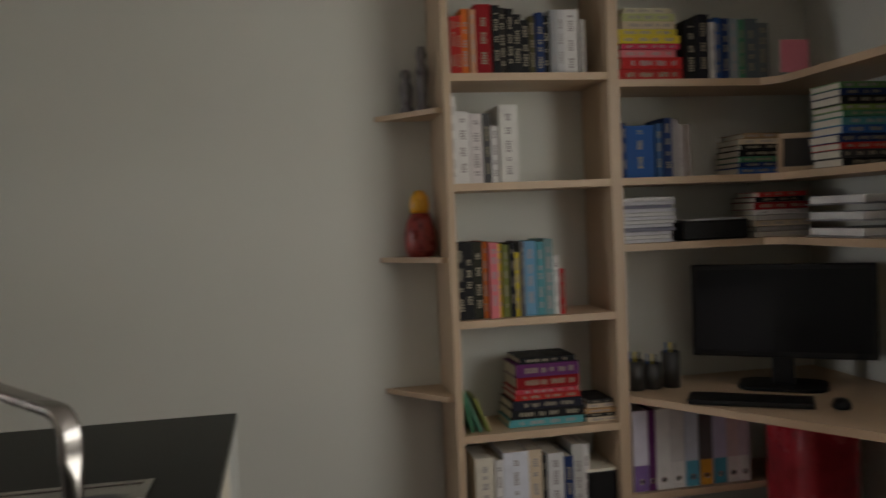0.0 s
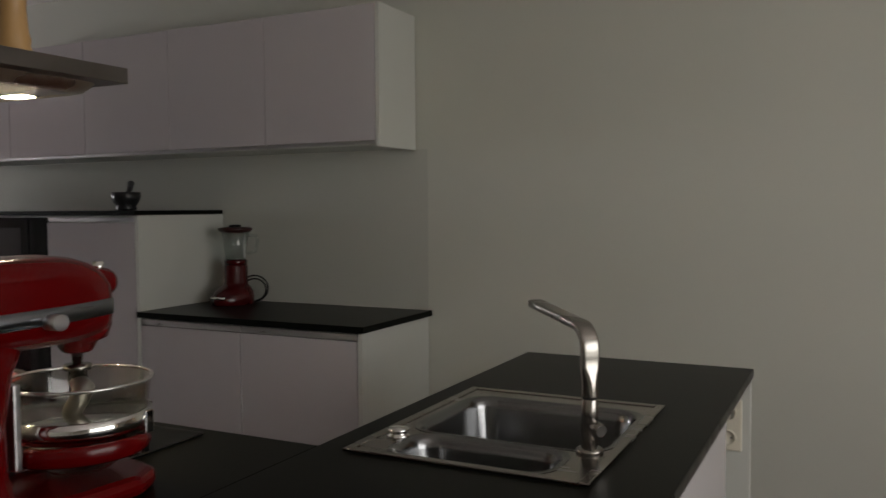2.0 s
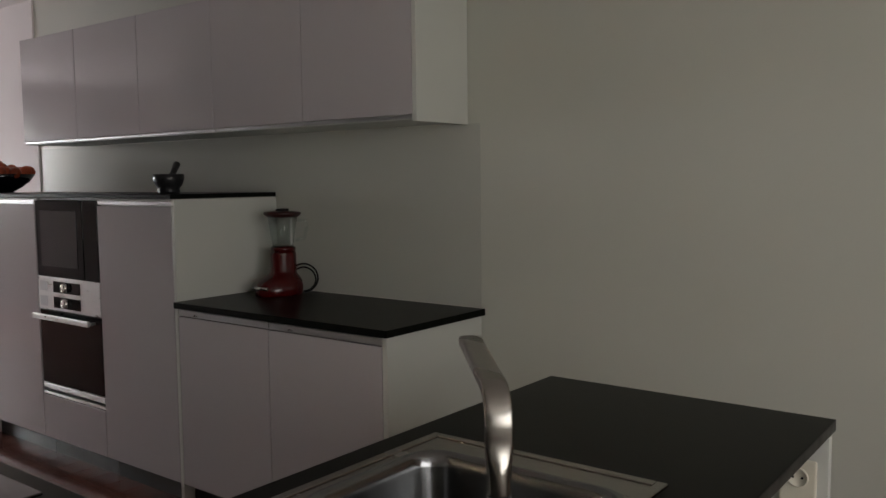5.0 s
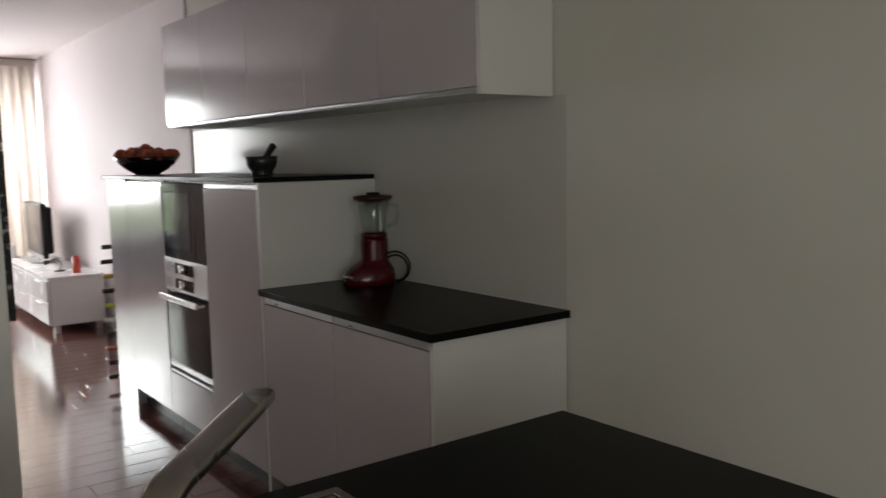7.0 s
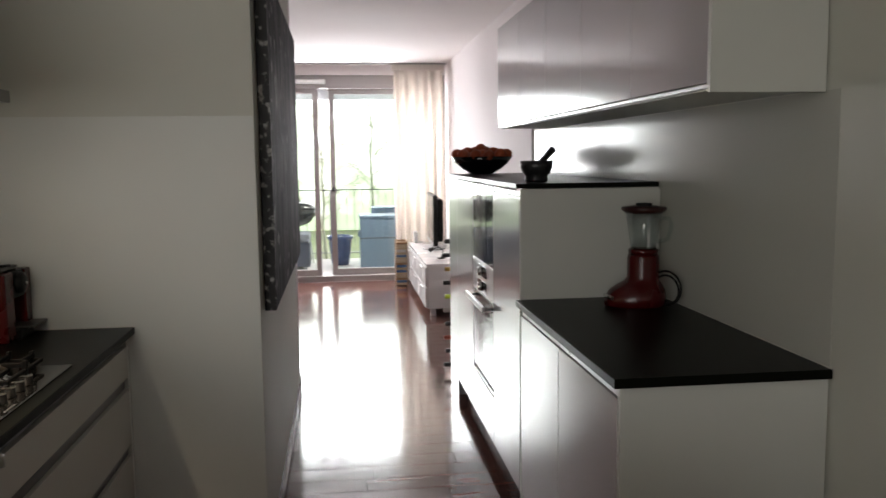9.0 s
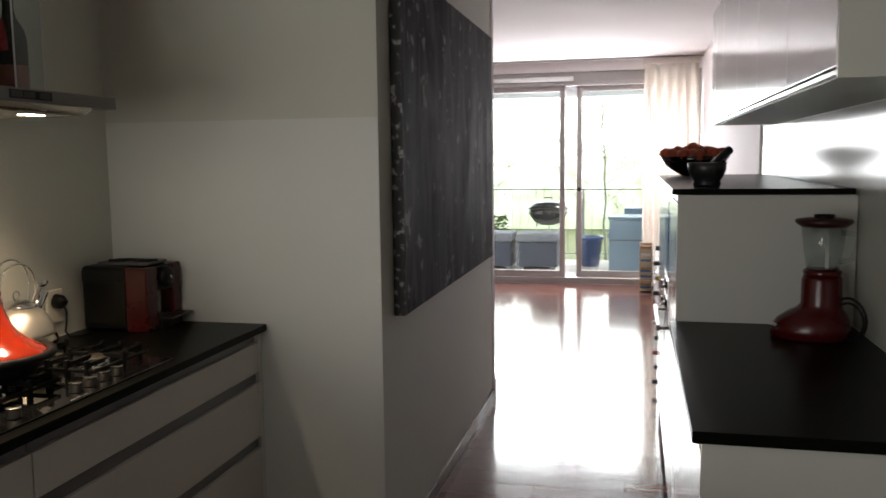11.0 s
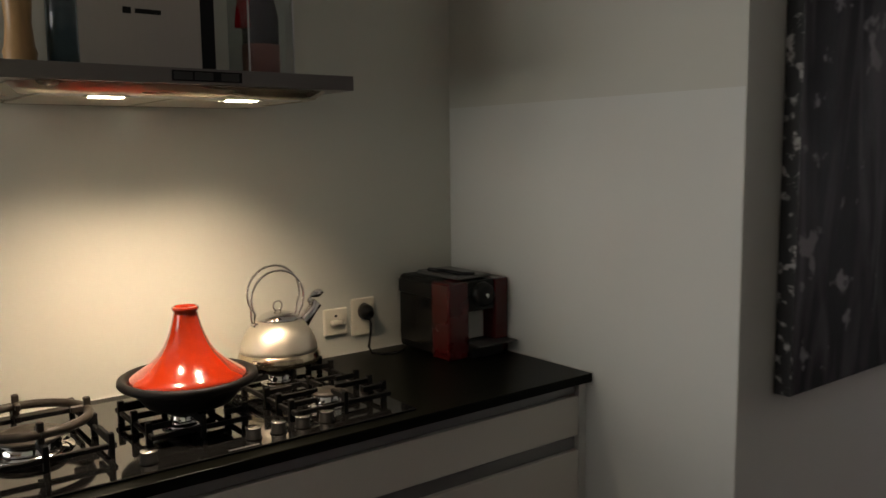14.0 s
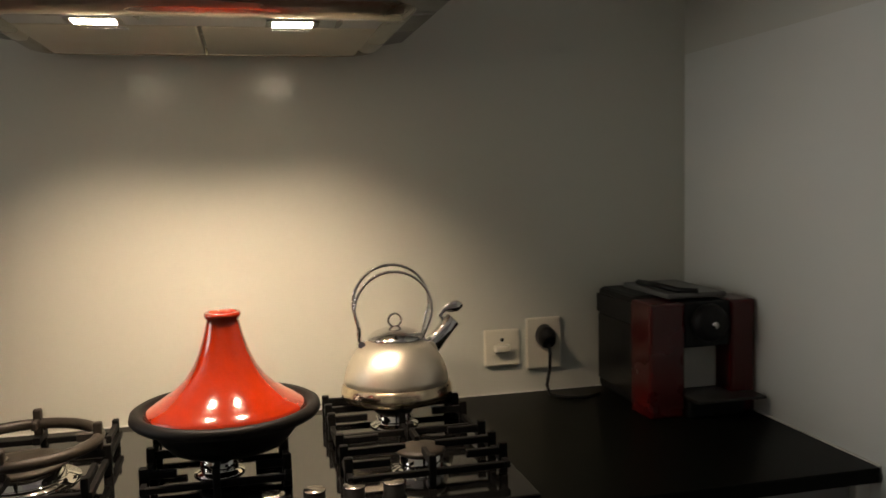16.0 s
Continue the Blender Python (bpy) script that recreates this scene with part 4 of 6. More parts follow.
# ---- cooker hood ----
HY0, HY1, HYC = -1.385, -0.661, -1.028
HT, HB = 1.690, 1.658
hd = thing("cooker_hood", (0.25, HYC, HB), "brushed steel wall chimney hood with lit lamps", "cooker hood")
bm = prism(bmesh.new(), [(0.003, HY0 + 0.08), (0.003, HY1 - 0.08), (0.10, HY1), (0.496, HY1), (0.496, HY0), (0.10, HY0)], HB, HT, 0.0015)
part("canopy", bm, M_HOOD_SHADED, hd)
bm = bmesh.new()
loops = []
for ins, z in ((0.014, HB - 0.0005), (0.022, HB - 0.010), (0.034, HB - 0.019), (0.044, HB - 0.0215), (0.056, HB - 0.0205), (0.060, HB - 0.012)):
    loops.append([(x, y, z) for x, y in rrect(0.020 + ins * 0.7, HY0 + 0.022 + ins, 0.494 - ins, HY1 - 0.022 - ins, 0.075 - ins * 0.5)])
loft(bm, loops)
part("lip", bm, pm("polished_lip_steel", (0.62, 0.56, 0.46), 0.24, 1.0, var=0.06, scale=8, bump=0.004, bscale=260, stretch=(1, 0.1, 1)), hd, "polished rounded lower lip")
FZ = HB - 0.0125
for a, b in ((HY0 + 0.090, HYC - 0.003), (HYC + 0.003, HY1 - 0.090)):
    f = part("grease_filter", box(0.066, a, FZ - 0.0085, 0.360, b, FZ - 0.0005, 0.002), M_FILTER, hd, "pale metal grease filter")
    part("latch", box(0.33, (a + b) / 2 - 0.03, FZ - 0.0105, 0.345, (a + b) / 2 + 0.03, FZ - 0.0087, 0.0005), M_ALU, f)
part("lamp_strip", box(0.362, HY0 + 0.090, FZ - 0.0080, 0.432, HY1 - 0.090, FZ - 0.0005, 0.002), M_ALU, hd, "steel lamp strip")
for y in (-1.172, -0.888):
    l_ = part("lamp_rim", box(0.378, y - 0.040, FZ - 0.0105, 0.424, y + 0.040, FZ - 0.0082, 0.0005), M_CHROME, hd)
    part("lamp_glass", box(0.384, y - 0.030, FZ - 0.0120, 0.418, y + 0.030, FZ - 0.0107, 0.0005), M_LAMP, l_, "glowing warm lamp")
part("control_strip", box(0.4962, HYC - 0.045, 1.664, 0.4980, HYC + 0.100, 1.685, 0.0005), M_BLACK, hd)
for dy in (-0.042, 0.000, 0.055):
    part("button_bar", box(0.4981, HYC + dy, 1.667, 0.4992, HYC + dy + 0.038, 1.682, 0.0003), M_GREY, hd)
ch = part("chimney", box(0.004, -1.185, HT + 0.0008, 0.275, -0.888, CZ - 0.002, 0.002), M_CHIMNEY_LIT, hd)
# black strip on the front: the chimney's darker side is painted in
part("side_shade", box(0.2752, -0.922, HT + 0.001, 0.2760, -0.890, CZ - 0.003), M_BLACK, ch, "black strip standing in for the shaded chimney side")
part("badge", box(0.2752, -1.092, 1.820, 0.2765, -1.074, 1.834, 0.002, 1), M_BLACK, ch)
part("badge", box(0.2752, -1.066, 1.822, 0.2765, -1.010, 1.832, 0.0005), M_BLACK, ch)

# things on top of the hood
pmill = thing("pepper_mill", (0.30, -1.300, 1.691), "turned wooden pepper mill", "pepper mill")
part("body", lathe(bmesh.new(), [(0, 0), (0.033, 0), (0.034, 0.010), (0.030, 0.020), (0.032, 0.032), (0.028, 0.044), (0.024, 0.090), (0.027, 0.135), (0.030, 0.150), (0.0, 0.152)], 32, (0.30, -1.300, 1.6912)), M_OCHRE, pmill)
part("head", lathe(bmesh.new(), [(0, 0), (0.026, 0.0), (0.030, 0.015), (0.024, 0.040), (0.008, 0.050), (0.0, 0.060)], 32, (0.30, -1.300, 1.8442)), M_OCHRE, pmill)
vs = solid("glass_vase", lathe(bmesh.new(), [(0, 0), (0.030, 0), (0.030, 0.22), (0.027, 0.22), (0.027, 0.012), (0, 0.010)], 32, (0.32, -1.225, 1.6912)), clear("bluish_glass", (0.55, 0.62, 0.66)), "clear bluish glass vase on the hood", "vase")
gb = thing("gift_bottle", (0.25, -0.765, 1.6905), "dark wine bottle in a clear gift box", "bottle")
part("bottle", lathe(bmesh.new(), [(0, 0), (0.040, 0), (0.043, 0.006), (0.043, 0.150), (0.036, 0.185), (0.018, 0.215), (0.014, 0.240), (0.014, 0.285), (0.0, 0.286)], 32, (0.25, -0.765, 1.6915)), M_BLKGLASS, gb)
part("label", lathe(bmesh.new(), [(0.0436, 0.02), (0.0436, 0.085), (0.0430, 0.085), (0.0430, 0.02)], 32, (0.25, -0.765, 1.6915)), pm("rosy_label", (0.28, 0.10, 0.07), 0.5), gb, "faded rosy paper label")
part("ribbon", lathe(bmesh.new(), [(0.0, 0.120), (0.05, 0.122), (0.046, 0.150), (0.03, 0.20), (0, 0.21)], 12, (0.25, -0.805, 1.6925), 0.5, 0.45), pm("red_ribbon", (0.40, 0.01, 0.02), 0.3), gb, "red ribbon")
for yy in (-0.822, -0.708):
    part("box_wall", box(0.192, yy - 0.0006, 1.6915, 0.308, yy + 0.0006, 2.00), M_CLEAR, gb, "clear plastic box side")
for xx in (0.192, 0.308):
    part("box_wall", box(xx - 0.0006, -0.821, 1.6915, xx + 0.0006, -0.709, 2.00), M_CLEAR, gb, "clear plastic box side")
for yy in (-0.822, -0.708):
    part("box_edge", box(0.306, yy - 0.0015, 1.6915, 0.3095, yy + 0.0015, 2.00), pm("box_edge", (0.6, 0.6, 0.6), 0.2), gb)

# painting on the passage wall
pt = thing("painting", (1.08, 1.11, 0.935), "large unframed dark abstract canvas painting", "painting")
part("canvas", box(1.062, 0.150, 0.935, 1.104, 2.075, 2.20, 0.004), M_CANVAS, pt)
part("canvas_edge", box(1.0615, 0.1445, 0.935, 1.1040, 0.1495, 2.20, 0.001), M_CANVAS_EDGE, pt, "paint-spattered folded edge")

# ---- things on the worktops ----
mx = thing("stand_mixer", (0.03, -1.635, 0.92), "glossy red stand mixer with a glass bowl", "mixer")
YM = -1.650
bm = bmesh.new()
prism(bm, [(-0.10, YM - 0.075), (-0.04, YM - 0.085), (0.02, YM - 0.075), (0.06, YM - 0.095), (0.18, YM - 0.110), (0.235, YM - 0.085), (0.252, YM - 0.03), (0.252, YM + 0.03), (0.235, YM + 0.085), (0.18, YM + 0.110), (0.06, YM + 0.095), (0.02, YM + 0.075), (-0.04, YM + 0.085), (-0.10, YM + 0.075)], 0.9205, 0.956, 0.014)
part("base", bm, M_RED, mx)
bm = bmesh.new()
loops = []
for z, xc, rx, ry in ((0.955, -0.035, 0.068, 0.072), (1.00, -0.035, 0.060, 0.060), (1.08, -0.030, 0.055, 0.054), (1.16, -0.022, 0.060, 0.056), (1.215, -0.015, 0.075, 0.062)):
    loops.append([(xc + rx * math.cos(a), YM + ry * math.sin(a), z) for a in (2 * math.pi * i / 28 for i in range(28))])
loft(bm, loops)
part("column", bm, M_RED, mx)
bm = bmesh.new()
loops = []
for x, zt, zb, ry in ((-0.145, 1.262, 1.242, 0.010), (-0.141, 1.300, 1.212, 0.044), (-0.122, 1.324, 1.198, 0.062), (-0.06, 1.336, 1.192, 0.072), (0.04, 1.338, 1.188, 0.075), (0.095, 1.338, 1.186, 0.074), (0.125, 1.334, 1.187, 0.071), (0.150, 1.326, 1.189, 0.067), (0.168, 1.314, 1.192, 0.063), (0.178, 1.302, 1.196, 0.059), (0.1815, 1.288, 1.203, 0.050), (0.182, 1.250, 1.240, 0.008)):
    zc, rz = (zt + zb) / 2, (zt - zb) / 2
    loops.append([(x, YM + ry * math.copysign(abs(math.cos(a)) ** 0.60, math.cos(a)), zc + rz * math.copysign(abs(math.sin(a)) ** 0.60, math.sin(a))) for a in (2 * math.pi * i / 36 for i in range(36))])
loft(bm, loops)
head = part("motor_head", bm, M_RED, mx)
bm = bmesh.new()
loops = []
for x, ry in ((-0.120, 0.0635), (-0.06, 0.0738), (0.04, 0.0768), (0.095, 0.0758), (0.125, 0.0728), (0.150, 0.0690), (0.168, 0.0652), (0.179, 0.0610), (0.1835, 0.051)):
    loops.append([(x, YM + s * ry, 1.243 + q * 0.0135 + 0.02 * x) for s, q in ((-1, -1), (-1, 1), (1, 1), (1, -1))])
loft(bm, loops)
part("trim_band", bm, pm("mixer_band_steel", (0.26, 0.27, 0.29), 0.32, 1.0, var=0.08, stretch=(0.2, 1, 4)), head, "brushed steel band")
part("hub", tube(bmesh.new(), [(0.165, YM, 1.282), (0.215, YM, 1.282), (0.223, YM, 1.282), (0.226, YM, 1.282)], [0.027, 0.0260, 0.022, 0.012], 24), M_RED, head)
part("hub_screw", tube(bmesh.new(), [(0.204, YM, 1.300), (0.204, YM, 1.320)], 0.009, 14), M_CHROME, head)
part("speed_knob", tube(bmesh.new(), [(0.055, YM - 0.070, 1.236), (0.055, YM - 0.098, 1.236)], 0.013, 18), M_ALU, head)
part("beater_housing", lathe(bmesh.new(), [(0.0, 1.164), (0.020, 1.164), (0.024, 1.168), (0.031, 1.182), (0.046, 1.190), (0.052, 1.212), (0.0, 1.220)], 28, (0.160, YM, 0)), M_RED, head)
bt = part("beater_shaft", lathe(bmesh.new(), [(0, 1.10), (0.014, 1.10), (0.014, 1.136), (0.021, 1.137), (0.021, 1.146), (0.008, 1.147), (0.008, 1.180), (0, 1.181)], 20, (0.160, YM, 0)), M_STEEL, mx)
part("dough_hook", tube(bmesh.new(), [(0.160, YM, 1.115), (0.150, YM - 0.025, 1.110), (0.135, YM - 0.030, 1.090), (0.135, YM - 0.015, 1.070), (0.155, YM + 0.010, 1.055), (0.180, YM + 0.015, 1.035), (0.170, YM, 1.015)], [0.014, 0.016, 0.015, 0.014, 0.012, 0.010, 0.007], 14), pm("hook_coating", (0.40, 0.38, 0.34), 0.30, 0.85, var=0.1), bt, "grey coated dough hook")
part("bowl", lathe(bmesh.new(), [(0.0, 0.966), (0.055, 0.966), (0.078, 0.985), (0.102, 1.030), (0.114, 1.074), (0.120, 1.116), (0.123, 1.118), (0.123, 1.121), (0.119, 1.121), (0.116, 1.114), (0.110, 1.074), (0.098, 1.032), (0.074, 0.990), (0.0, 0.972)], 44, (0.160, YM, 0), 0.90, 0.90), clear("bowl_glass", (0.80, 0.80, 0.77), 0.0), mx, "clear glass mixing bowl")
# pale metal ring: the glint of the glass edge put into a colour
part("bowl_rim", tube(bmesh.new(), arc((0.160, YM, 1.120), 0.1215 * 0.90, 0, 360, 44, "xy"), 0.0030, 8), pm("rim_glint", (0.55, 0.55, 0.53), 0.15, 0.8), mx)
part("bowl_band", lathe(bmesh.new(), [(0.1035, 1.030), (0.1120, 1.031), (0.1190, 1.066), (0.1130, 1.067)], 44, (0.160, YM, 0), 0.91, 0.91), M_CHROME, mx, "polished steel bowl band")
for s in (-1, 1):
    pl = []
    for i in range(13):
        a = radians(175 - i * 9.5)
        pl.append((0.160 + 0.110 * math.cos(a), YM + s * 0.106 * math.sin(a), 1.014))
    part("bowl_arm", tube(bmesh.new(), pl, [0.0065] * 10 + [0.006, 0.005, 0.003], 12, 2.6), M_RED, mx, "red bowl support arm")
    part("clamp", box(0.196, YM + s * 0.096 - 0.007, 1.026, 0.214, YM + s * 0.096 + 0.007, 1.066, 0.002), M_CHROME, mx)
part("slide_rail", box(0.028, YM - 0.030, 1.00, 0.040, YM + 0.030, 1.14, 0.003), M_ALU, mx)

mx.location = (0.077, -1.5285, 0.92)
mx.scale = (1.10, 1.10, 0.97)
head.location.z += 0.004

bl = thing("blender", (2.505, 0.060, 0.92), "red blender with a clear glass jar", "blender")
BXX, BYY = 2.505, 0.060
bm = bmesh.new()
loops = []
for z, r, xo in ((0.921, 0.098, 0.020), (0.928, 0.104, 0.020), (0.955, 0.106, 0.018), (0.982, 0.098, 0.014), (1.004, 0.080, 0.008), (1.016, 0.066, 0.003), (1.030, 0.062, 0.0), (1.108, 0.061, 0.0), (1.118, 0.057, 0.0)):
    loops.append([(BXX - xo + (r + xo * 1.4 * max(0, -math.cos(a))) * math.cos(a), BYY + r * 0.92 * math.sin(a), z) for a in (2 * math.pi * i / 32 for i in range(32))])
loft(bm, loops)
part("motor_base", bm, M_DKRED, bl)
part("control_strip", tube(bmesh.new(), [(BXX - 0.136, BYY - 0.045, 0.957), (BXX - 0.143, BYY, 0.957), (BXX - 0.136, BYY + 0.045, 0.957)], 0.009, 10), M_CHROME, bl)
part("jar_collar", lathe(bmesh.new(), [(0.050, 1.118), (0.056, 1.120), (0.058, 1.136), (0.052, 1.140)], 32, (BXX, BYY, 0)), M_DKRED, bl)
jar = part("jar", lathe(bmesh.new(), [(0.048, 1.140), (0.056, 1.19), (0.068, 1.275), (0.066, 1.277), (0.053, 1.19), (0.045, 1.142)], 32, (BXX, BYY, 0)), M_CLEAR, bl, "clear glass jar")
part("jar_rib", box(BXX - 0.006, BYY - 0.057, 1.15, BXX + 0.006, BYY - 0.053, 1.27, 0.001), pm("glass_rib", (0.5, 0.5, 0.48), 0.15), jar)
part("jar_handle", tube(bmesh.new(), [(BXX + 0.045, BYY - 0.045, 1.262), (BXX + 0.075, BYY - 0.072, 1.258), (BXX + 0.080, BYY - 0.076, 1.23), (BXX + 0.070, BYY - 0.068, 1.18), (BXX + 0.042, BYY - 0.040, 1.168)], 0.008, 10), M_CLEAR, jar)
lid = part("lid", lathe(bmesh.new(), [(0.0, 1.277), (0.071, 1.277), (0.086, 1.290), (0.084, 1.299), (0.050, 1.304), (0.0, 1.305)], 36, (BXX, BYY, 0)), pm("dark_lid_plastic", (0.030, 0.006, 0.005), 0.32, var=0.1, bump=0.004), bl, "dark brown-red lid")
part("lid_cap", lathe(bmesh.new(), [(0.0, 1.3045), (0.030, 1.3045), (0.030, 1.314), (0, 1.316)], 24, (BXX, BYY, 0)), M_BLACK, lid)
for rr, dz in ((0.066, 0.0), (0.056, -0.006)):
    cl = [(BXX + 0.045 + (rr * math.cos(t) + 0.045) * 0.55, BYY - 0.02 - (rr * math.cos(t) + 0.045) * 0.85, 0.9915 + dz + rr * math.sin(t)) for t in (radians(150 - 14 * i) for i in range(18))]
    part("lead", tube(bmesh.new(), cl, 0.0042, 8), M_BLACK, bl, "looped black lead")

bl.location.z += 0.005

mo = thing("mortar_and_pestle", (2.178, 0.453, 1.395), "black granite mortar with its pestle", "mortar")
part("mortar", lathe(bmesh.new(), [(0, 0.0), (0.046, 0.0), (0.050, 0.010), (0.046, 0.022), (0.060, 0.040), (0.068, 0.062), (0.069, 0.088), (0.061, 0.089), (0.055, 0.060), (0.035, 0.035), (0, 0.030)], 36, (2.178, 0.453, 1.395)), M_GRANITE, mo)
part("pestle", tube(bmesh.new(), [(2.165, 0.440, 1.440), (2.215, 0.470, 1.490), (2.262, 0.508, 1.530)], [0.017, 0.013, 0.016], 16), M_GRANITE, mo)

bo = thing("fruit_bowl", (2.250, 2.250, 1.395), "wide dark bowl standing on the tall cabinets", "bowl")
part("bowl", lathe(bmesh.new(), [(0, 0.0), (0.070, 0.0), (0.075, 0.006), (0.120, 0.030), (0.165, 0.066), (0.195, 0.108), (0.190, 0.110), (0.155, 0.070), (0.110, 0.038), (0, 0.016)], 48, (2.250, 2.250, 1.395)), M_BLKGLASS, bo)
fr = random.Random(8)
fm = None
for i in range(26):
    a, rr, z = fr.uniform(0, 6.28), 0.150 * math.sqrt(fr.random()), 0.0
    h = 1.395 + 0.112 + 0.042 * (1 - rr / 0.150) + fr.uniform(-0.006, 0.012)
    if i < 12:
        a, rr = i * math.pi / 6 + 0.1, 0.160
        h = 1.395 + 0.116 + fr.uniform(-0.004, 0.010)
    if fm is None:
        fm = solid("orange", lathe(bmesh.new(), [(0.0, -0.034), (0.006, -0.035), (0.022, -0.029), (0.034, -0.014), (0.0375, 0.0), (0.034, 0.014), (0.022, 0.028), (0.006, 0.032), (0.0, 0.030)], 18), M_FRUIT, "orange fruit heaped in the dark bowl", "fruit", group="oranges in the bowl")
        fm.matrix_basis = pose(2.250 + rr * math.cos(a), 2.250 + rr * math.sin(a), h, 20, 10, 0)
    else:
        copy_thing(fm, pose(2.250 + rr * math.cos(a), 2.250 + rr * math.sin(a), h, fr.uniform(-40, 40), fr.uniform(-40, 40), fr.uniform(0, 360)))

# ---- living room ----
M_WHITEGLOSS = pm("white_lacquer", (0.78, 0.77, 0.76), 0.22, var=0.02, bump=0.004)
M_TVPLASTIC = pm("tv_screen", (0.006, 0.0065, 0.007), 0.16, spec=0.2, bump=0)
M_SILVER = pm("silver_plastic", (0.45, 0.46, 0.48), 0.35, 0.6, var=0.05)
tu = thing("tv_cabinet", (2.37, 5.75, 0), "low white lacquered television cabinet with drawers", "cabinet")
part("body", box(2.150, 4.75, 0.075, 2.600, 6.85, 0.475, 0.003), M_WHITEGLOSS, tu)
part("top", box(2.135, 4.735, 0.477, 2.610, 6.865, 0.505, 0.004), M_WHITEGLOSS, tu)
for a, b in ((4.76, 5.45), (5.455, 6.145), (6.15, 6.84)):
    for z0, z1 in ((0.085, 0.275), (0.281, 0.470)):
        d = part("drawer", box(2.128, a, z0, 2.148, b, z1, 0.002), M_WHITEGLOSS, tu)
        part("handle", box(2.116, (a + b) / 2 - 0.09, z1 - 0.035, 2.1275, (a + b) / 2 + 0.09, z1 - 0.022, 0.002), M_ALU, d)
for y in (4.80, 6.76):
    for x in (2.18, 2.53):
        part("foot", box(x, y, 0.0, x + 0.05, y + 0.05, 0.0745, 0.002), M_ALU, tu)
tv = thing("television", pose(2.36, 6.18, 0.506, 0, 0, -2), "flat black television with a silver stand", "television")
part("panel", box(-0.028, -0.46, 0.060, 0.022, 0.46, 0.600, 0.006), M_BLACK, tv)
part("screen", box(-0.0295, -0.435, 0.095, -0.0275, 0.435, 0.580), M_TVPLASTIC, tv)
part("speaker_strip", box(-0.031, -0.46, 0.062, -0.027, 0.46, 0.092, 0.001), M_SILVER, tv)
part("back_casing", box(0.0225, -0.40, 0.10, 0.085, 0.40, 0.56, 0.02), M_BLACK, tv)
part("neck", box(-0.012, -0.06, 0.012, 0.018, 0.06, 0.062, 0.003), M_SILVER, tv)
part("foot", prism(bmesh.new(), rrect(-0.12, -0.25, 0.12, 0.25, 0.08), 0.0005, 0.013, 0.003), M_SILVER, tv)
solid("candle_holder", lathe(bmesh.new(), [(0, 0), (0.034, 0), (0.036, 0.006), (0.034, 0.150), (0.031, 0.150), (0.030, 0.02), (0, 0.018)], 24, (2.42, 4.92, 0.506)), pm("red_glass_candle", (0.45, 0.045, 0.025), 0.2), "red cylinder candle holder on the cabinet", "candle holder")
sb = thing("desk_lamp", (2.33, 5.15, 0.506), "small dark lamp with a bent arm", "lamp")
part("base", lathe(bmesh.new(), [(0, 0), (0.045, 0), (0.04, 0.012), (0, 0.014)], 20, (2.33, 5.15, 0.506)), M_GREY, sb)
part("arm", tube(bmesh.new(), [(2.33, 5.15, 0.518), (2.35, 5.15, 0.58), (2.31, 5.17, 0.62), (2.25, 5.20, 0.60)], 0.006, 8), M_GREY, sb)
part("head", tube(bmesh.new(), [(2.26, 5.195, 0.603), (2.22, 5.215, 0.585)], [0.014, 0.026], 14), M_GREY, sb)
sp_ = thing("white_box", (2.30, 6.72, 0.506), "small white router box on the cabinet", "router")
part("case", box(2.20, 6.68, 0.5065, 2.24, 6.83, 0.64, 0.008), M_WHITEGLOSS, sp_)
part("stand", box(2.19, 6.70, 0.5062, 2.30, 6.81, 0.5150, 0.002), M_WHITEGLOSS, sp_)

# tower of discs
ct = thing("disc_tower", (2.02, 6.78, 0), "tall wooden tower filled with disc cases", "shelf")
part("back", box(1.975, 6.86, 0.0, 2.115, 6.875, 0.54, 0.002), M_BIRCH_V, ct)
for x in (1.975, 2.105):
    part("side", box(x, 6.72, 0.0, x + 0.010, 6.859, 0.54, 0.001), M_BIRCH_V, ct)
cr = random.Random(3)
cmats = [pm("disc_case_%s" % n, c, 0.3, bump=0) for n, c in (("cream", (0.6, 0.5, 0.34)), ("tan", (0.4, 0.25, 0.13)), ("white", (0.7, 0.7, 0.68)), ("blue", (0.1, 0.2, 0.4)), ("dark", (0.06, 0.05, 0.05)))]
for i in range(17):
    part("disc_case", box(1.987, 6.716 - cr.uniform(0, 0.004), 0.012 + i * 0.030, 2.103, 6.85, 0.036 + i * 0.030, 0.001, 1), cmats[(i * 2 + cr.randint(0, 1)) % 4 if i % 3 else 0], ct)

# bottle rack beside the tall cabinets
rk = thing("wine_rack", (2.25, 2.64, 0), "slender metal rack with lying wine bottles", "wine rack")
for x in (2.14, 2.36):
    for y in (2.595, 2.695):
        part("post", tube(bmesh.new(), [(x, y, 0.0), (x, y, 1.00)], 0.006, 8), M_GREY, rk)
capm = [pm("bottle_cap_%s" % n, c, 0.35, bump=0) for n, c in (("black", (0.01, 0.01, 0.01)), ("white", (0.75, 0.73, 0.68)), ("gold", (0.55, 0.36, 0.08)), ("red", (0.30, 0.06, 0.03)), ("lime", (0.6, 0.7, 0.05)))]
labm = [pm("bottle_label_%s" % n, c, 0.6, bump=0) for n, c in (("white", (0.72, 0.70, 0.65)), ("cream", (0.6, 0.5, 0.3)))]
btm = pm("dark_bottle_glass", (0.012, 0.016, 0.010), 0.08, bump=0)
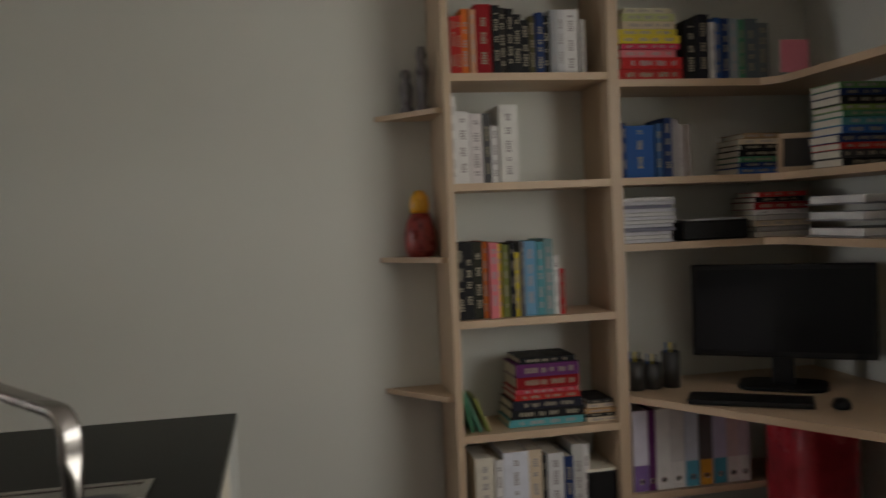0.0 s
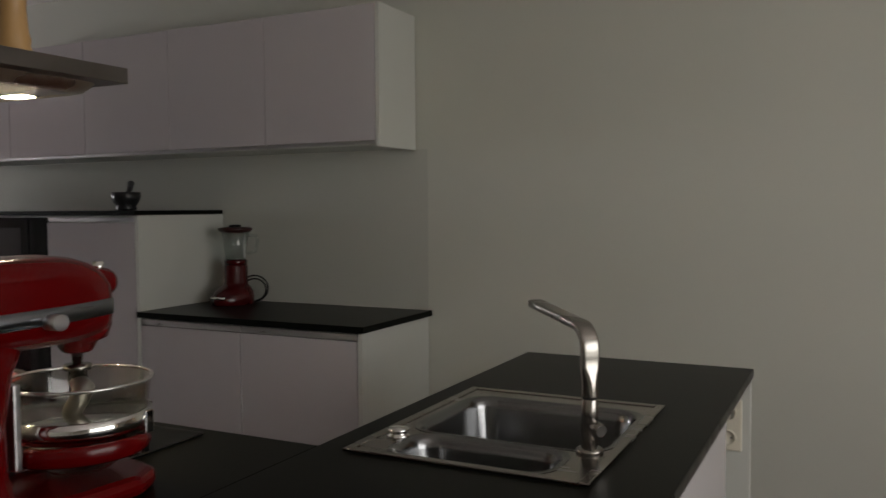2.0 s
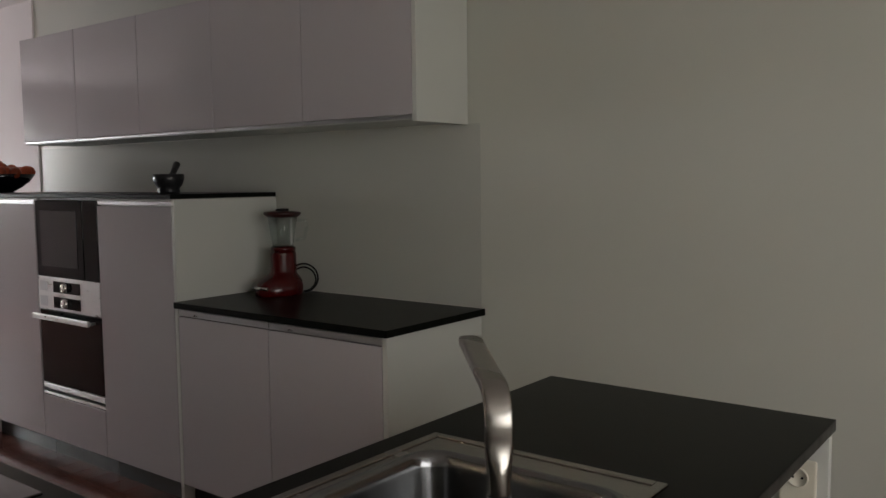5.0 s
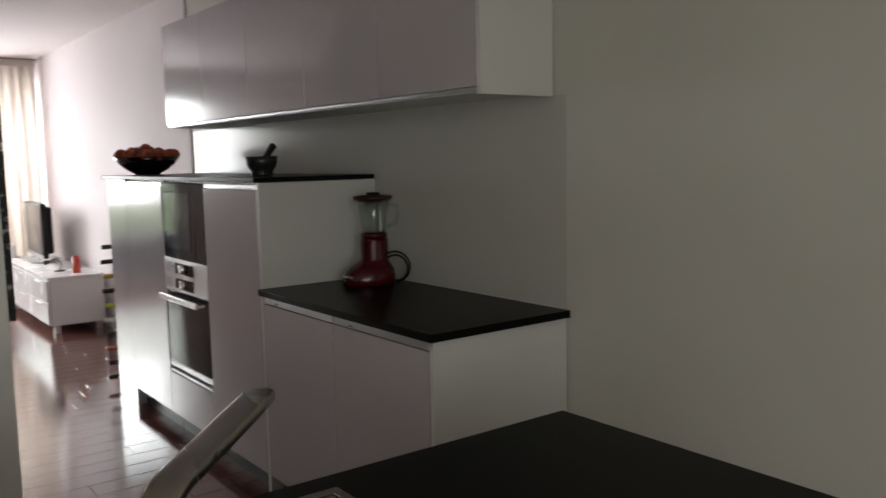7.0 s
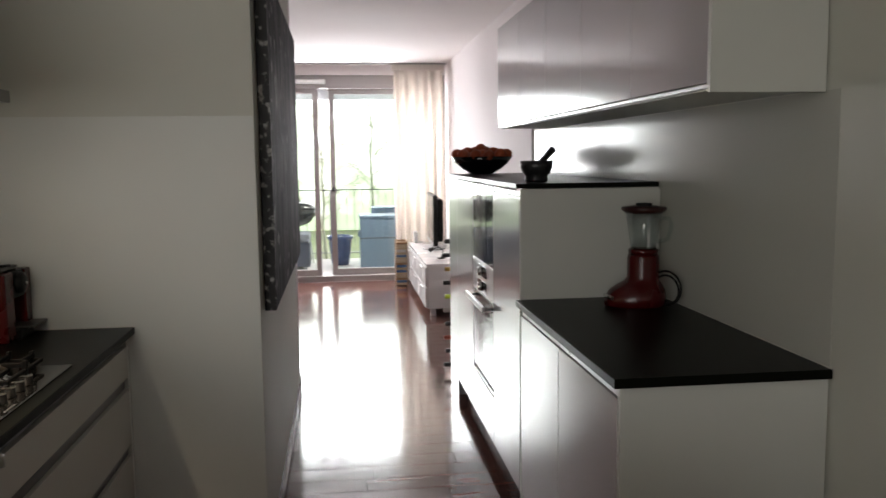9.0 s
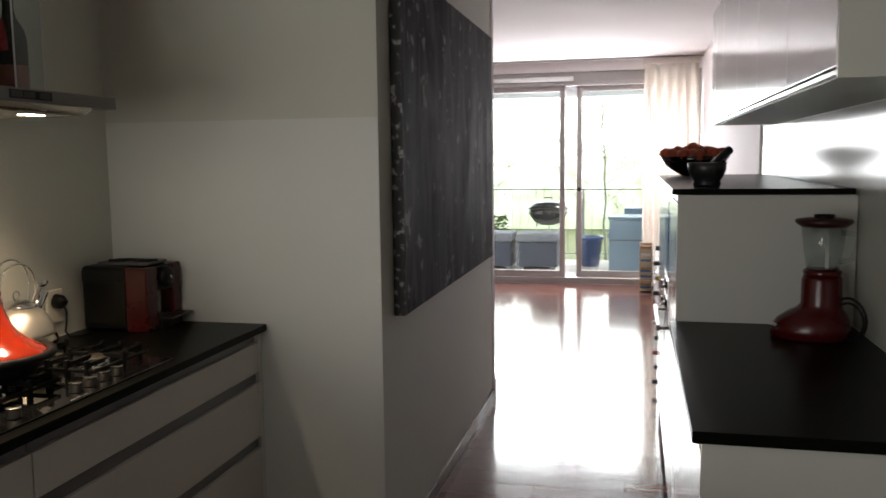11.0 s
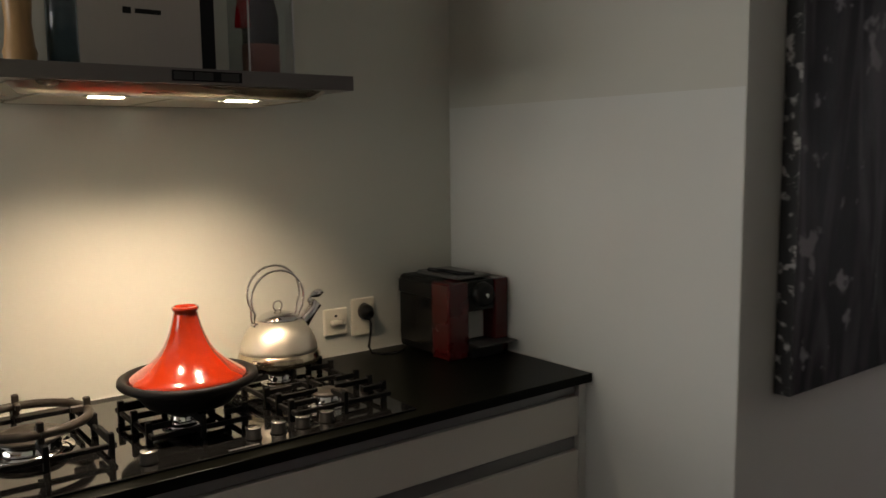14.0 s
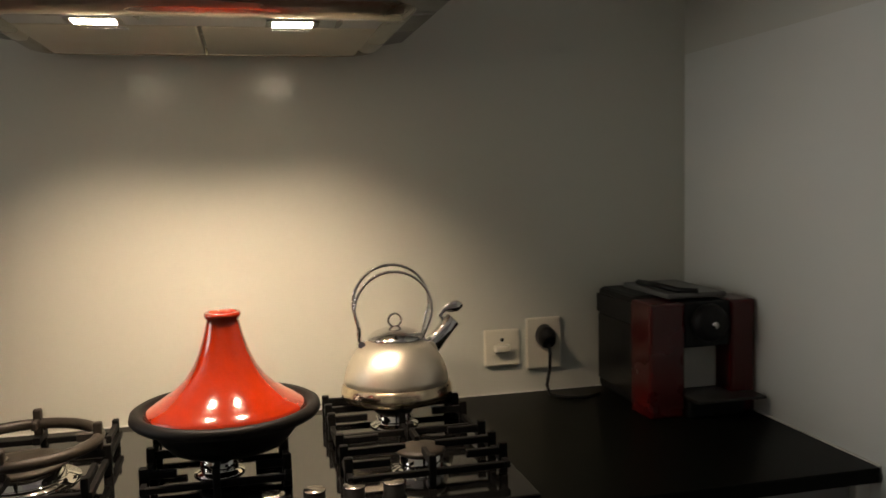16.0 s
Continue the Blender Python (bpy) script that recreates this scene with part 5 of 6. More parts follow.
for i in range(10):
    z = 0.065 + i * 0.096
    for x in (2.14, 2.36):
        part("cross_bar", tube(bmesh.new(), [(x, 2.595, z - 0.039), (x, 2.695, z - 0.039)], 0.003, 6), M_GREY, rk)
    bt_ = solid("wine_bottle", lathe(bmesh.new(), [(0, 0), (0.033, 0.0), (0.035, 0.006), (0.035, 0.185), (0.026, 0.215), (0.0145, 0.235), (0.0135, 0.300), (0.0, 0.301)], 20), btm, "dark wine bottle lying in the rack", "bottle", group="wine rack bottles")
    bt_.matrix_basis = pose(2.345 + 0.012 * (i % 2), 2.645, z, 0, -90, 0)
    for nm, prof, mm in (("foil_cap", [(0.0142, 0.240), (0.0150, 0.242), (0.0155, 0.304), (0.0, 0.3055)], capm[(0, 0, 3, 0, 1, 4, 0, 2, 0, 0)[i]]), ("label", [(0.0352, 0.07), (0.0355, 0.071), (0.0355, 0.15), (0.0352, 0.151)], labm[i % 2])):
        c_ = new(nm, as_mesh(nm, lathe(bmesh.new(), prof, 18), mm))
        c_.parent = bt_

# curtain
bm = bmesh.new()
n_f = 96
front, back = [], []
for i in range(n_f + 1):
    u = i / n_f
    x = 2.00 + 0.60 * u
    y = 7.02 + 0.040 * math.sin(u * 2 * math.pi * 5.5 + 0.5 * math.sin(u * 9)) + 0.012 * math.sin(u * 37 + 1)
    col = []
    for j, z in enumerate((0.02, 0.4, 1.0, 1.7, 2.3, 2.53)):
        k = 1.15 - 0.45 * (j / 5)
        col.append(bm.verts.new((x + 0.01 * math.sin(j * 1.7 + i * 0.3), 7.02 + (y - 7.02) * k, z)))
    front.append(col)
for a, b in zip(front, front[1:]):
    for j in range(5):
        bm.faces.new((a[j], b[j], b[j + 1], a[j + 1])).smooth = True
bmesh.ops.solidify(bm, geom=bm.faces[:], thickness=0.003)
cu = thing("curtain", (2.3, 7.02, 0.02), "floor-length pleated beige curtain drawn aside", "curtain")
part("cloth", bm, M_CURTAIN, cu)
part("heading", box(1.99, 6.985, 2.53, 2.61, 7.055, 2.60, 0.004), M_CURTAIN, cu)
structure("curtain_rail", box(-1.38, 7.00, 2.601, 2.64, 7.04, CZ - 0.0005, 0.002), M_FRAME, "slim white curtain rail")
kn = thing("door_lock", (1.268, 7.20, 1.13), "round dark balcony door lock", "lock")
part_at(pose(0, 0.1075, 0, 90, 0, 0), "rose", lathe(bmesh.new(), [(0, 0), (0.028, 0), (0.026, 0.010), (0, 0.012)], 20), M_BLACK, kn)
part("turn", box(1.258, 7.272, 1.108, 1.278, 7.2960, 1.152, 0.003), M_BLACK, kn)
structure("sunscreen_box", box(-0.130, GY + 0.095, 2.22, 2.60, GY + 0.20, 2.38, 0.006), pm("sunscreen_box", (0.50, 0.53, 0.54), 0.4), "grey sunscreen cassette above the glass")
structure("roller_blind", tube(bmesh.new(), [(-0.1, 7.20, 2.42), (1.20, 7.20, 2.42)], 0.028, 14), pm("roller_cloth", (0.8, 0.8, 0.78), 0.7), "rolled white blind")

# ---- balcony ----
structure("balcony_floor", box(-3.2, NY + 0.25, -0.15, 3.6, 9.45, 0.02), M_CONC, "pale concrete balcony floor")
M_RAIL = pm("rail_steel", (0.32, 0.33, 0.33), 0.5, 0.4, var=0.1)
rl = thing("balcony_railing", (0.2, 9.35, 0.02), "thin grey steel bar railing", "railing")
part("top_rail", box(-3.1, 9.335, 1.040, 3.5, 9.365, 1.056, 0.002), pm("dark_handrail", (0.10, 0.10, 0.11), 0.5, 0.3), rl, "dark handrail")
part("bottom_rail", box(-3.1, 9.335, 0.115, 3.5, 9.365, 0.130, 0.002), M_RAIL, rl)
for i in range(57):
    x = -3.05 + i * 0.115
    part("baluster", tube(bmesh.new(), [(x, 9.35, 0.13), (x, 9.35, 1.040)], 0.004, 6), M_RAIL, rl)
for x in (-3.0, -0.9, 1.2, 3.3):
    part("post", box(x - 0.015, 9.33, 0.02, x + 0.015, 9.37, 1.040, 0.002), M_RAIL, rl)
M_PLANTER = pm("slate_blue_planter", (0.05, 0.06, 0.09), 0.6, var=0.12, scale=5, bump=0.2, bscale=160)
M_SOIL = pm("soil", (0.05, 0.035, 0.025), 0.95, var=0.4, bump=0.4)
for x0, x1 in ((-0.85, -0.28), (-0.24, 0.31), (0.37, 0.92)):
    t = thing("lounge_seat", ((x0 + x1) / 2, 8.5, 0.02), "slate blue wicker balcony stool with a grey cushion", "stool", group="balcony stools")
    part("body", box(x0, 8.28, 0.055, x1, 8.80, 0.385, 0.012), M_PLANTER, t)
    part("cushion", box(x0 - 0.005, 8.27, 0.387, x1 + 0.005, 8.81, 0.505, 0.03), pm("grey_cushion", (0.17, 0.18, 0.21), 0.85, bump=0.2, bscale=300), t, "grey padded cushion")
    for xx in (x0 + 0.03, x1 - 0.09):
        for yy in (8.30, 8.73):
            part("foot", box(xx, yy, 0.02, xx + 0.06, yy + 0.05, 0.054, 0.002), M_SILVER, t)
bq = thing("kettle_barbecue", (0.72, 9.05, 0.02), "black kettle barbecue on thin legs", "barbecue")
part("bowl", lathe(bmesh.new(), [(0, 0.55), (0.10, 0.56), (0.20, 0.61), (0.265, 0.70), (0.285, 0.79), (0.0, 0.79)], 36, (0.72, 9.05, 0.0)), M_BLKGLASS, bq)
part("lid", lathe(bmesh.new(), [(0.290, 0.793), (0.285, 0.81), (0.24, 0.865), (0.14, 0.90), (0.03, 0.91), (0, 0.911)], 36, (0.72, 9.05, 0.0)), M_BLKGLASS, bq)
for a in (90, 210, 330):
    t_ = radians(a)
    part("leg", tube(bmesh.new(), [(0.72 + 0.16 * math.cos(t_), 9.05 + 0.16 * math.sin(t_), 0.62), (0.72 + 0.27 * math.cos(t_), 9.05 + 0.22 * math.sin(t_), 0.021)], 0.010, 8), M_ALU, bq)
part("handle", tube(bmesh.new(), [(0.66, 9.05, 0.905), (0.67, 9.05, 0.945), (0.77, 9.05, 0.945), (0.78, 9.05, 0.905)], 0.008, 8), M_BLACK, bq)
pot = thing("flower_pot", (1.33, 8.75, 0.02), "glazed blue flower pot", "pot")
part("pot", lathe(bmesh.new(), [(0, 0), (0.11, 0), (0.125, 0.02), (0.165, 0.36), (0.180, 0.365), (0.180, 0.41), (0.160, 0.41), (0.150, 0.33), (0, 0.33)], 32, (1.33, 8.75, 0.021)), pm("blue_glaze", (0.06, 0.10, 0.24), 0.25), pot)
part("soil", lathe(bmesh.new(), [(0, 0.332), (0.149, 0.332), (0.149, 0.345), (0, 0.35)], 24, (1.33, 8.75, 0.021)), M_SOIL, pot)
sbx = thing("storage_box", (1.95, 8.35, 0.02), "grey-blue plastic balcony storage box", "storage box")
M_BLUEBOX = pm("blue_grey_plastic", (0.14, 0.20, 0.27), 0.5, var=0.08, scale=3, bump=0.02)
part("body", box(1.60, 8.08, 0.021, 2.35, 8.62, 0.70, 0.010), M_BLUEBOX, sbx)
part("lid", box(1.585, 8.065, 0.702, 2.365, 8.635, 0.745, 0.012), M_BLUEBOX, sbx)
part("seam", box(1.595, 8.0765, 0.44, 2.355, 8.0795, 0.452, 0.001), M_GREY, sbx)
part("handle", box(1.572, 8.25, 0.45, 1.5995, 8.45, 0.52, 0.006), M_BLUEBOX, sbx)
sb2 = solid("storage_crate", box(1.78, 8.66, 0.021, 2.40, 9.10, 0.82, 0.012), M_BLUEBOX, "pale blue-grey crate behind the storage box", "crate")
pl = thing("potted_plant", (-0.02, 9.08, 0.02), "small green plant in a pot", "plant")
part("pot", lathe(bmesh.new(), [(0, 0), (0.10, 0), (0.14, 0.42), (0.13, 0.42), (0.12, 0.36), (0, 0.36)], 24, (-0.02, 9.08, 0.021)), M_PLANTER, pl)
bm = bmesh.new()
pr = random.Random(11)
for i in range(220):
    a, r_, h = pr.uniform(0, 6.28), 0.19 * math.sqrt(pr.random()), pr.uniform(0.40, 0.68)
    c = Vector((-0.02 + r_ * math.cos(a), 9.08 + r_ * math.sin(a), h))
    d1 = Vector((pr.uniform(-1, 1), pr.uniform(-1, 1), pr.uniform(-0.2, 1))).normalized() * 0.045
    d2 = d1.cross(Vector((pr.uniform(-1, 1), pr.uniform(-1, 1), 0.4))).normalized() * 0.014
    bm.faces.new([bm.verts.new(c - d1), bm.verts.new(c + d2), bm.verts.new(c + d1), bm.verts.new(c - d2)])
M_LEAF = pm("leaf", (0.10, 0.15, 0.05), 0.6, var=0.35, scale=3, bump=0)
part("leaves", bm, M_LEAF, pl)["kind"] = "stuff"

# ---- wood outside ----
structure("ground", box(-300, -300, -4.3, 300, 300, -4.0), pm("grass", (0.15, 0.18, 0.09), 0.9, var=0.3, scale=0.4, bump=0.1), "grassy ground below the flat")
# bark and leaves kept near white: outdoor glare is painted into their colour
M_BARK_GLARE = pm("bark", (0.60, 0.58, 0.50), 0.9, var=0.3, scale=3, bump=0.4, bscale=30)
M_LEAF_GLARE = pm("glare_pale_leaf", (0.55, 0.56, 0.46), 0.7, var=0.3, scale=0.8, bump=0)


def tree(x, y, h, seed):
    r = random.Random(seed)
    t = thing("tree", (x, y, -4.0), "slender spring tree, outdoor glare painted into its pale bark and leaves", "tree", group="wood beyond the balcony")
    top = Vector((x + r.uniform(-0.6, 0.6), y + r.uniform(-0.6, 0.6), -4 + h))
    base = Vector((x, y, -4.0))
    tr = [base.lerp(top, i / 8) + Vector((r.uniform(-0.12, 0.12), r.uniform(-0.12, 0.12), 0)) * (i > 0) for i in range(9)]
    part("trunk", tube(bmesh.new(), tr, [0.075 * (1 - i / 9.5) + 0.01 for i in range(9)], 8), M_BARK_GLARE, t)
    lb, lf = bmesh.new(), bmesh.new()
    for k in range(22):
        u = r.uniform(0.25, 0.98)
        p = base.lerp(top, u)
        a = r.uniform(0, 6.28)
        ln = (1.1 - u) * 3.0 + 0.6
        d = Vector((math.cos(a), math.sin(a), r.uniform(0.2, 0.8))) * ln
        mid = p + d * 0.5 + Vector((0, 0, 0.15))
        e = p + d
        tube(lb, [p, mid, e], [0.020, 0.012, 0.004], 5)
        for q in range(3):
            s_ = p.lerp(e, r.uniform(0.4, 0.9))
            e2 = s_ + Vector((r.uniform(-0.7, 0.7), r.uniform(-0.7, 0.7), r.uniform(0, 0.7)))
            tube(lb, [s_, e2], [0.012, 0.004], 4)
            for w in range(9):
                c = s_.lerp(e2, r.uniform(0.2, 1.15)) + Vector((r.uniform(-0.25, 0.25), r.uniform(-0.25, 0.25), r.uniform(-0.25, 0.25)))
                d1 = Vector((r.uniform(-1, 1), r.uniform(-1, 1), r.uniform(-1, 1))).normalized() * r.uniform(0.03, 0.06)
                d2 = d1.cross(Vector((r.uniform(-1, 1), r.uniform(-1, 1), r.uniform(-1, 1)))).normalized() * 0.03
                lf.faces.new([lf.verts.new(c - d1), lf.verts.new(c + d2), lf.verts.new(c + d1), lf.verts.new(c - d2)])
    part("limbs", lb, M_BARK_GLARE, t)
    part("crown", lf, M_LEAF_GLARE, t)


tr_ = random.Random(21)
for i in range(12):
    tree(-20 + i * 2.9 + tr_.uniform(-1.2, 1.2), 38 + tr_.uniform(0, 16), tr_.uniform(7.5, 11.5), 100 + i)

# glowing distance: outdoor glare painted in, mottled below and whiter with height
bd = bpy.data.materials.new("painted_glare_distance")
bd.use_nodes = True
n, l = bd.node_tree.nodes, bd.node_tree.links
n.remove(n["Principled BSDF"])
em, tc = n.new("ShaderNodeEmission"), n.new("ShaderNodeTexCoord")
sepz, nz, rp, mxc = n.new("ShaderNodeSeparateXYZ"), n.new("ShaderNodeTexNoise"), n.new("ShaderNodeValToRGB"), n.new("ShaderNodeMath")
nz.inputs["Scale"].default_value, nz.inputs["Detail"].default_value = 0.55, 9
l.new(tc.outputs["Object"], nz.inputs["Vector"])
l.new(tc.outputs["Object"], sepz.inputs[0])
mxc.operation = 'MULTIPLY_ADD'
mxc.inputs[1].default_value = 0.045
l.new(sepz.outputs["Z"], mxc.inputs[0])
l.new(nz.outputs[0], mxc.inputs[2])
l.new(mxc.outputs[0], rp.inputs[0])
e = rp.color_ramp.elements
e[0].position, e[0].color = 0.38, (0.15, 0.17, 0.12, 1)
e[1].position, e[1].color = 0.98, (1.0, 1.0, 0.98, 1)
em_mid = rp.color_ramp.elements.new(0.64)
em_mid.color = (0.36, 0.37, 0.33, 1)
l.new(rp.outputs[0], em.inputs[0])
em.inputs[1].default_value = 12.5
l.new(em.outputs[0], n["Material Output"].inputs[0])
structure("backdrop", box(-70, 62, -6, 70, 62.2, 55), bd, "glowing backdrop of spring wood and sky with painted-in glare")

# small spotlights on the ceiling over the passage
for sx_, sy_, ang in ((2.13, 2.05, 35), (2.27, 1.77, -20)):
    cs_ = thing("ceiling_spotlight", pose(sx_, sy_, CZ, 0, 0, ang), "small dark ceiling spotlight on a white arm", "spotlight", group="ceiling spotlights")
    part("rose", lathe(bmesh.new(), [(0.0, -0.012), (0.030, -0.012), (0.034, -0.009), (0.034, -0.0005), (0.0, -0.0005)], 24), M_WHITEPL, cs_)
    part("arm", tube(bmesh.new(), [(0, 0, -0.012), (0.006, 0, -0.035), (0.030, 0, -0.060)], 0.006, 10), M_CHROME, cs_)
    part("head", tube(bmesh.new(), [(0.012, 0, -0.045), (0.016, 0, -0.049), (0.052, 0, -0.078), (0.056, 0, -0.081)], [0.014, 0.024, 0.026, 0.024], 20), M_BLACK, cs_, "black lamp head")

# ---- bookcase and desk corner ----
BF = 2.370  # front plane of the shelves


def sy(p):
    return -3.208 - 0.002167 * (p - 795)


bc = thing("bookcase", (2.51, -3.55, 0), "tall birch veneer bookcase full of books", "bookcase")
part("side", box(BF - 0.004, -3.232, 0.0, WX - 0.004, -3.205, 2.45, 0.001), M_BIRCH_V, bc)
part("side", box(BF - 0.004, -3.880, 0.0, WX - 0.004, -3.835, 2.45, 0.001), M_BIRCH_V, bc)
for z in (0.06, 0.205, 0.613, 1.036, 1.538, 1.936, 2.40):
    part("shelf", box(BF, -3.834, z, WX - 0.005, -3.233, z + 0.028, 0.001), M_BIRCH, bc)
cs = thing("corner_shelves", (2.4, -4.5, 0), "birch veneer shelving running round the room corner", "shelf")
for z in (1.288, 1.538, 1.908, 2.40):
    s_ = part("shelf", prism(bmesh.new(), [(BF, -3.881), (WX - 0.005, -3.881), (WX - 0.005, SY + 0.005), (1.30, SY + 0.005), (1.30, -4.52), (BF - 0.06, -4.52), (BF, -4.46)], z, z + 0.028, 0.001), M_BIRCH, cs)
part("end_board", box(1.275, -4.52, 0.0, 1.299, SY + 0.005, 2.45, 0.001), M_BIRCH_V, cs)
part("lower_shelf", box(BF, SY + 0.005, 0.330, WX - 0.005, -3.881, 0.356, 0.001), M_BIRCH, cs)
dk = thing("corner_desk", (2.2, -4.4, 0), "birch veneer corner desk with a slanted front edge", "desk")
part("top", prism(bmesh.new(), [(2.372, -3.8815), (2.650, -3.8815), (2.650, SY + 0.006), (1.305, SY + 0.006), (1.305, -4.45), (1.606, -4.37)], 0.712, 0.740, 0.002), M_BIRCH, dk)
part("support", box(1.62, -4.62, 0.0, 1.645, SY + 0.01, 0.711, 0.001), M_BIRCH_V, dk)
for z in (1.826, 1.280, 0.765):
    solid("corner_shelf", prism(bmesh.new(), [(WX - 0.002, -2.985), (WX - 0.002, -3.204), (BF + 0.03, -3.204), (BF + 0.03, -3.180)], z, z + 0.020, 0.001), M_BIRCH, "small triangular birch wall shelf", "shelf", group="small wall shelves")

BOOKM = {}


def bookmat(c):
    if c not in BOOKM:
        BOOKM[c] = pm("book_cover", c, 0.55, spec=0.12, var=0.10, scale=20, bump=0.02, bscale=300)
    return BOOKM[c]


M_PAGES = pm("book_pages", (0.62, 0.58, 0.48), 0.85, var=0.10, scale=30, bump=0.15, bscale=400)
M_INK = pm("spine_print_pale", (0.26, 0.23, 0.16), 0.5, bump=0)
M_INKD = pm("spine_print_dark", (0.32, 0.29, 0.28), 0.5, bump=0)
bk = random.Random(77)


def book(m, w, h, d, c, bars=True, word="book", flat=False):
    """A book, spine to the front (-x), standing on z = 0; w along y."""
    lab = "closed book lying in a stack" if flat else "closed book standing upright on the shelf"
    t = thing("book", m, lab, "book", group="books in the bookcase")
    bm = bmesh.new()
    bx(bm, 0.0, -w / 2, 0.0, 0.0035, w / 2, h, 0.001, 1)
    bx(bm, 0.0035, -w / 2, 0.0, d, -w / 2 + 0.0025, h)
    bx(bm, 0.0035, w / 2 - 0.0025, 0.0, d, w / 2, h)
    part("cover", bm, bookmat(c), t)
    part("page_block", box(0.0036, -w / 2 + 0.0026, 0.003, d - 0.005, w / 2 - 0.0026, h - 0.004), M_PAGES, t)
    if bars and w > 0.014:
        ink = M_INK if sum(c) < 0.5 else M_INKD
        bm = bmesh.new()
        z = h * bk.uniform(0.08, 0.2)
        lw = min(0.011, w * 0.26)
        while z < h * 0.88:
            for k in range(bk.randint(2, 6)):
                ln = bk.uniform(0.004, 0.008)
                if z + ln < h * 0.92:
                    bx(bm, -0.0006, -lw * bk.uniform(0.7, 1.0), z, 0.0002, lw * bk.uniform(0.7, 1.0), z + ln)
                z += ln + 0.0028
            z += bk.uniform(0.008, 0.03)
        part("spine_print", bm, ink, t)["kind"] = "stuff"
    return t


def row(y, z, items, x=None):
    """Books side by side from y towards -y: (thickness, height, colour)."""
    for w, h, c in items:
        xx = (BF + 0.025 if x is None else x) + bk.uniform(0, 0.02)
        book(pose(xx, y - w / 2, z), w - 0.0012, h, min(0.20, max(0.12, h * 0.72)), c)
        y -= w
    return y


def stack(y, z, items, x=None, along=0.20):
    """Lying books, long side along y."""
    for th, ln, c in items:
        b = book(pose((BF + 0.03 if x is None else x) + bk.uniform(0, 0.015), y + bk.uniform(-0.006, 0.006) + ln / 2, z + th / 2, 90, 0, 0) @ pose(0, 0, 0), th - 0.001, ln, 0.17, c, flat=True)
        z += th
    return z


K, RD, OR, DR, WH, GR, CR, BL, TE, YE, PK, PU, GN, NV = (0.015, 0.015, 0.016), (0.40, 0.03, 0.025), (0.62, 0.16, 0.03), (0.25, 0.012, 0.015), (0.66, 0.65, 0.62), (0.30, 0.31, 0.31), (0.58, 0.48, 0.34), (0.03, 0.10, 0.30), (0.08, 0.26, 0.29), (0.65, 0.52, 0.04), (0.62, 0.18, 0.20), (0.12, 0.03, 0.12), (0.07, 0.22, 0.12), (0.02, 0.04, 0.12)
row(sy(803), 1.965, [(0.022, 0.20, (0.55, 0.40, 0.36)), (0.022, 0.21, RD), (0.020, 0.215, RD), (0.030, 0.24, OR), (0.022, 0.235, (0.55, 0.30, 0.18)), (0.062, 0.255, DR), (0.030, 0.25, K), (0.026, 0.245, (0.03, 0.025, 0.02)), (0.028, 0.24, K), (0.030, 0.22, (0.02, 0.02, 0.02)), (0.032, 0.20, K), (0.022, 0.215, (0.08, 0.07, 0.03)), (0.030, 0.225, NV), (0.024, 0.215, K), (0.026, 0.235, GR), (0.030, 0.235, (0.5, 0.5, 0.5)), (0.060, 0.24, WH), (0.022, 0.20, (0.42, 0.40, 0.36))])
row(sy(803), 1.567, [(0.030, 0.32, WH), (0.050, 0.265, WH), (0.050, 0.255, (0.62, 0.58, 0.56)), (0.030, 0.255, (0.08, 0.08, 0.08)), (0.030, 0.21, WH), (0.070, 0.285, (0.64, 0.63, 0.58))])
row(sy(806), 1.065, [(0.034, 0.285, K), (0.034, 0.285, (0.02, 0.02, 0.02)), (0.038, 0.285, (0.03, 0.03, 0.02)), (0.020, 0.285, OR), (0.036, 0.28, PK), (0.016, 0.275, YE), (0.026, 0.27, (0.16, 0.18, 0.05)), (0.022, 0.275, K), (0.018, 0.24, YE), (0.018, 0.28, (0.1, 0.1, 0.1)), (0.046, 0.28, (0.14, 0.30, 0.45)), (0.030, 0.275, TE), (0.036, 0.285, (0.16, 0.26, 0.26)), (0.024, 0.22, WH), (0.018, 0.17, RD)])
zt = stack(sy(962), 0.642, [(0.030, 0.30, (0.10, 0.34, 0.36)), (0.036, 0.29, K), (0.034, 0.28, (0.02, 0.02, 0.03)), (0.024, 0.26, RD), (0.020, 0.25, (0.45, 0.05, 0.07)), (0.046, 0.25, DR), (0.050, 0.25, PU), (0.024, 0.22, K)], BF + 0.04)
stack(sy(1060), 0.642, [(0.018, 0.13, CR), (0.016, 0.12, K), (0.018, 0.13, (0.4, 0.25, 0.12)), (0.018, 0.12, CR), (0.016, 0.10, K)], BF + 0.03)
for i, c in enumerate((GN, (0.10, 0.25, 0.16), (0.25, 0.28, 0.08))):
    book(pose(BF + 0.03, sy(822) - 0.030 * i - 0.008, 0.645, -22 if i else -14, 0, 0) @ pose(0, 0, 0), 0.010, 0.20 - 0.03 * i, 0.14, c)
row(sy(826), 0.234, [(0.075, 0.31, (0.62, 0.58, 0.47)), (0.030, 0.30, WH), (0.100, 0.325, (0.62, 0.64, 0.68)), (0.055, 0.325, CR), (0.020, 0.30, K), (0.065, 0.305, (0.60, 0.60, 0.58)), (0.035, 0.29, NV), (0.045, 0.33, (0.50, 0.50, 0.46)), (0.025, 0.325, WH)])
mb = thing("file_box", (2.47, -3.77, 0.234), "black file box with a pale rim", "box")
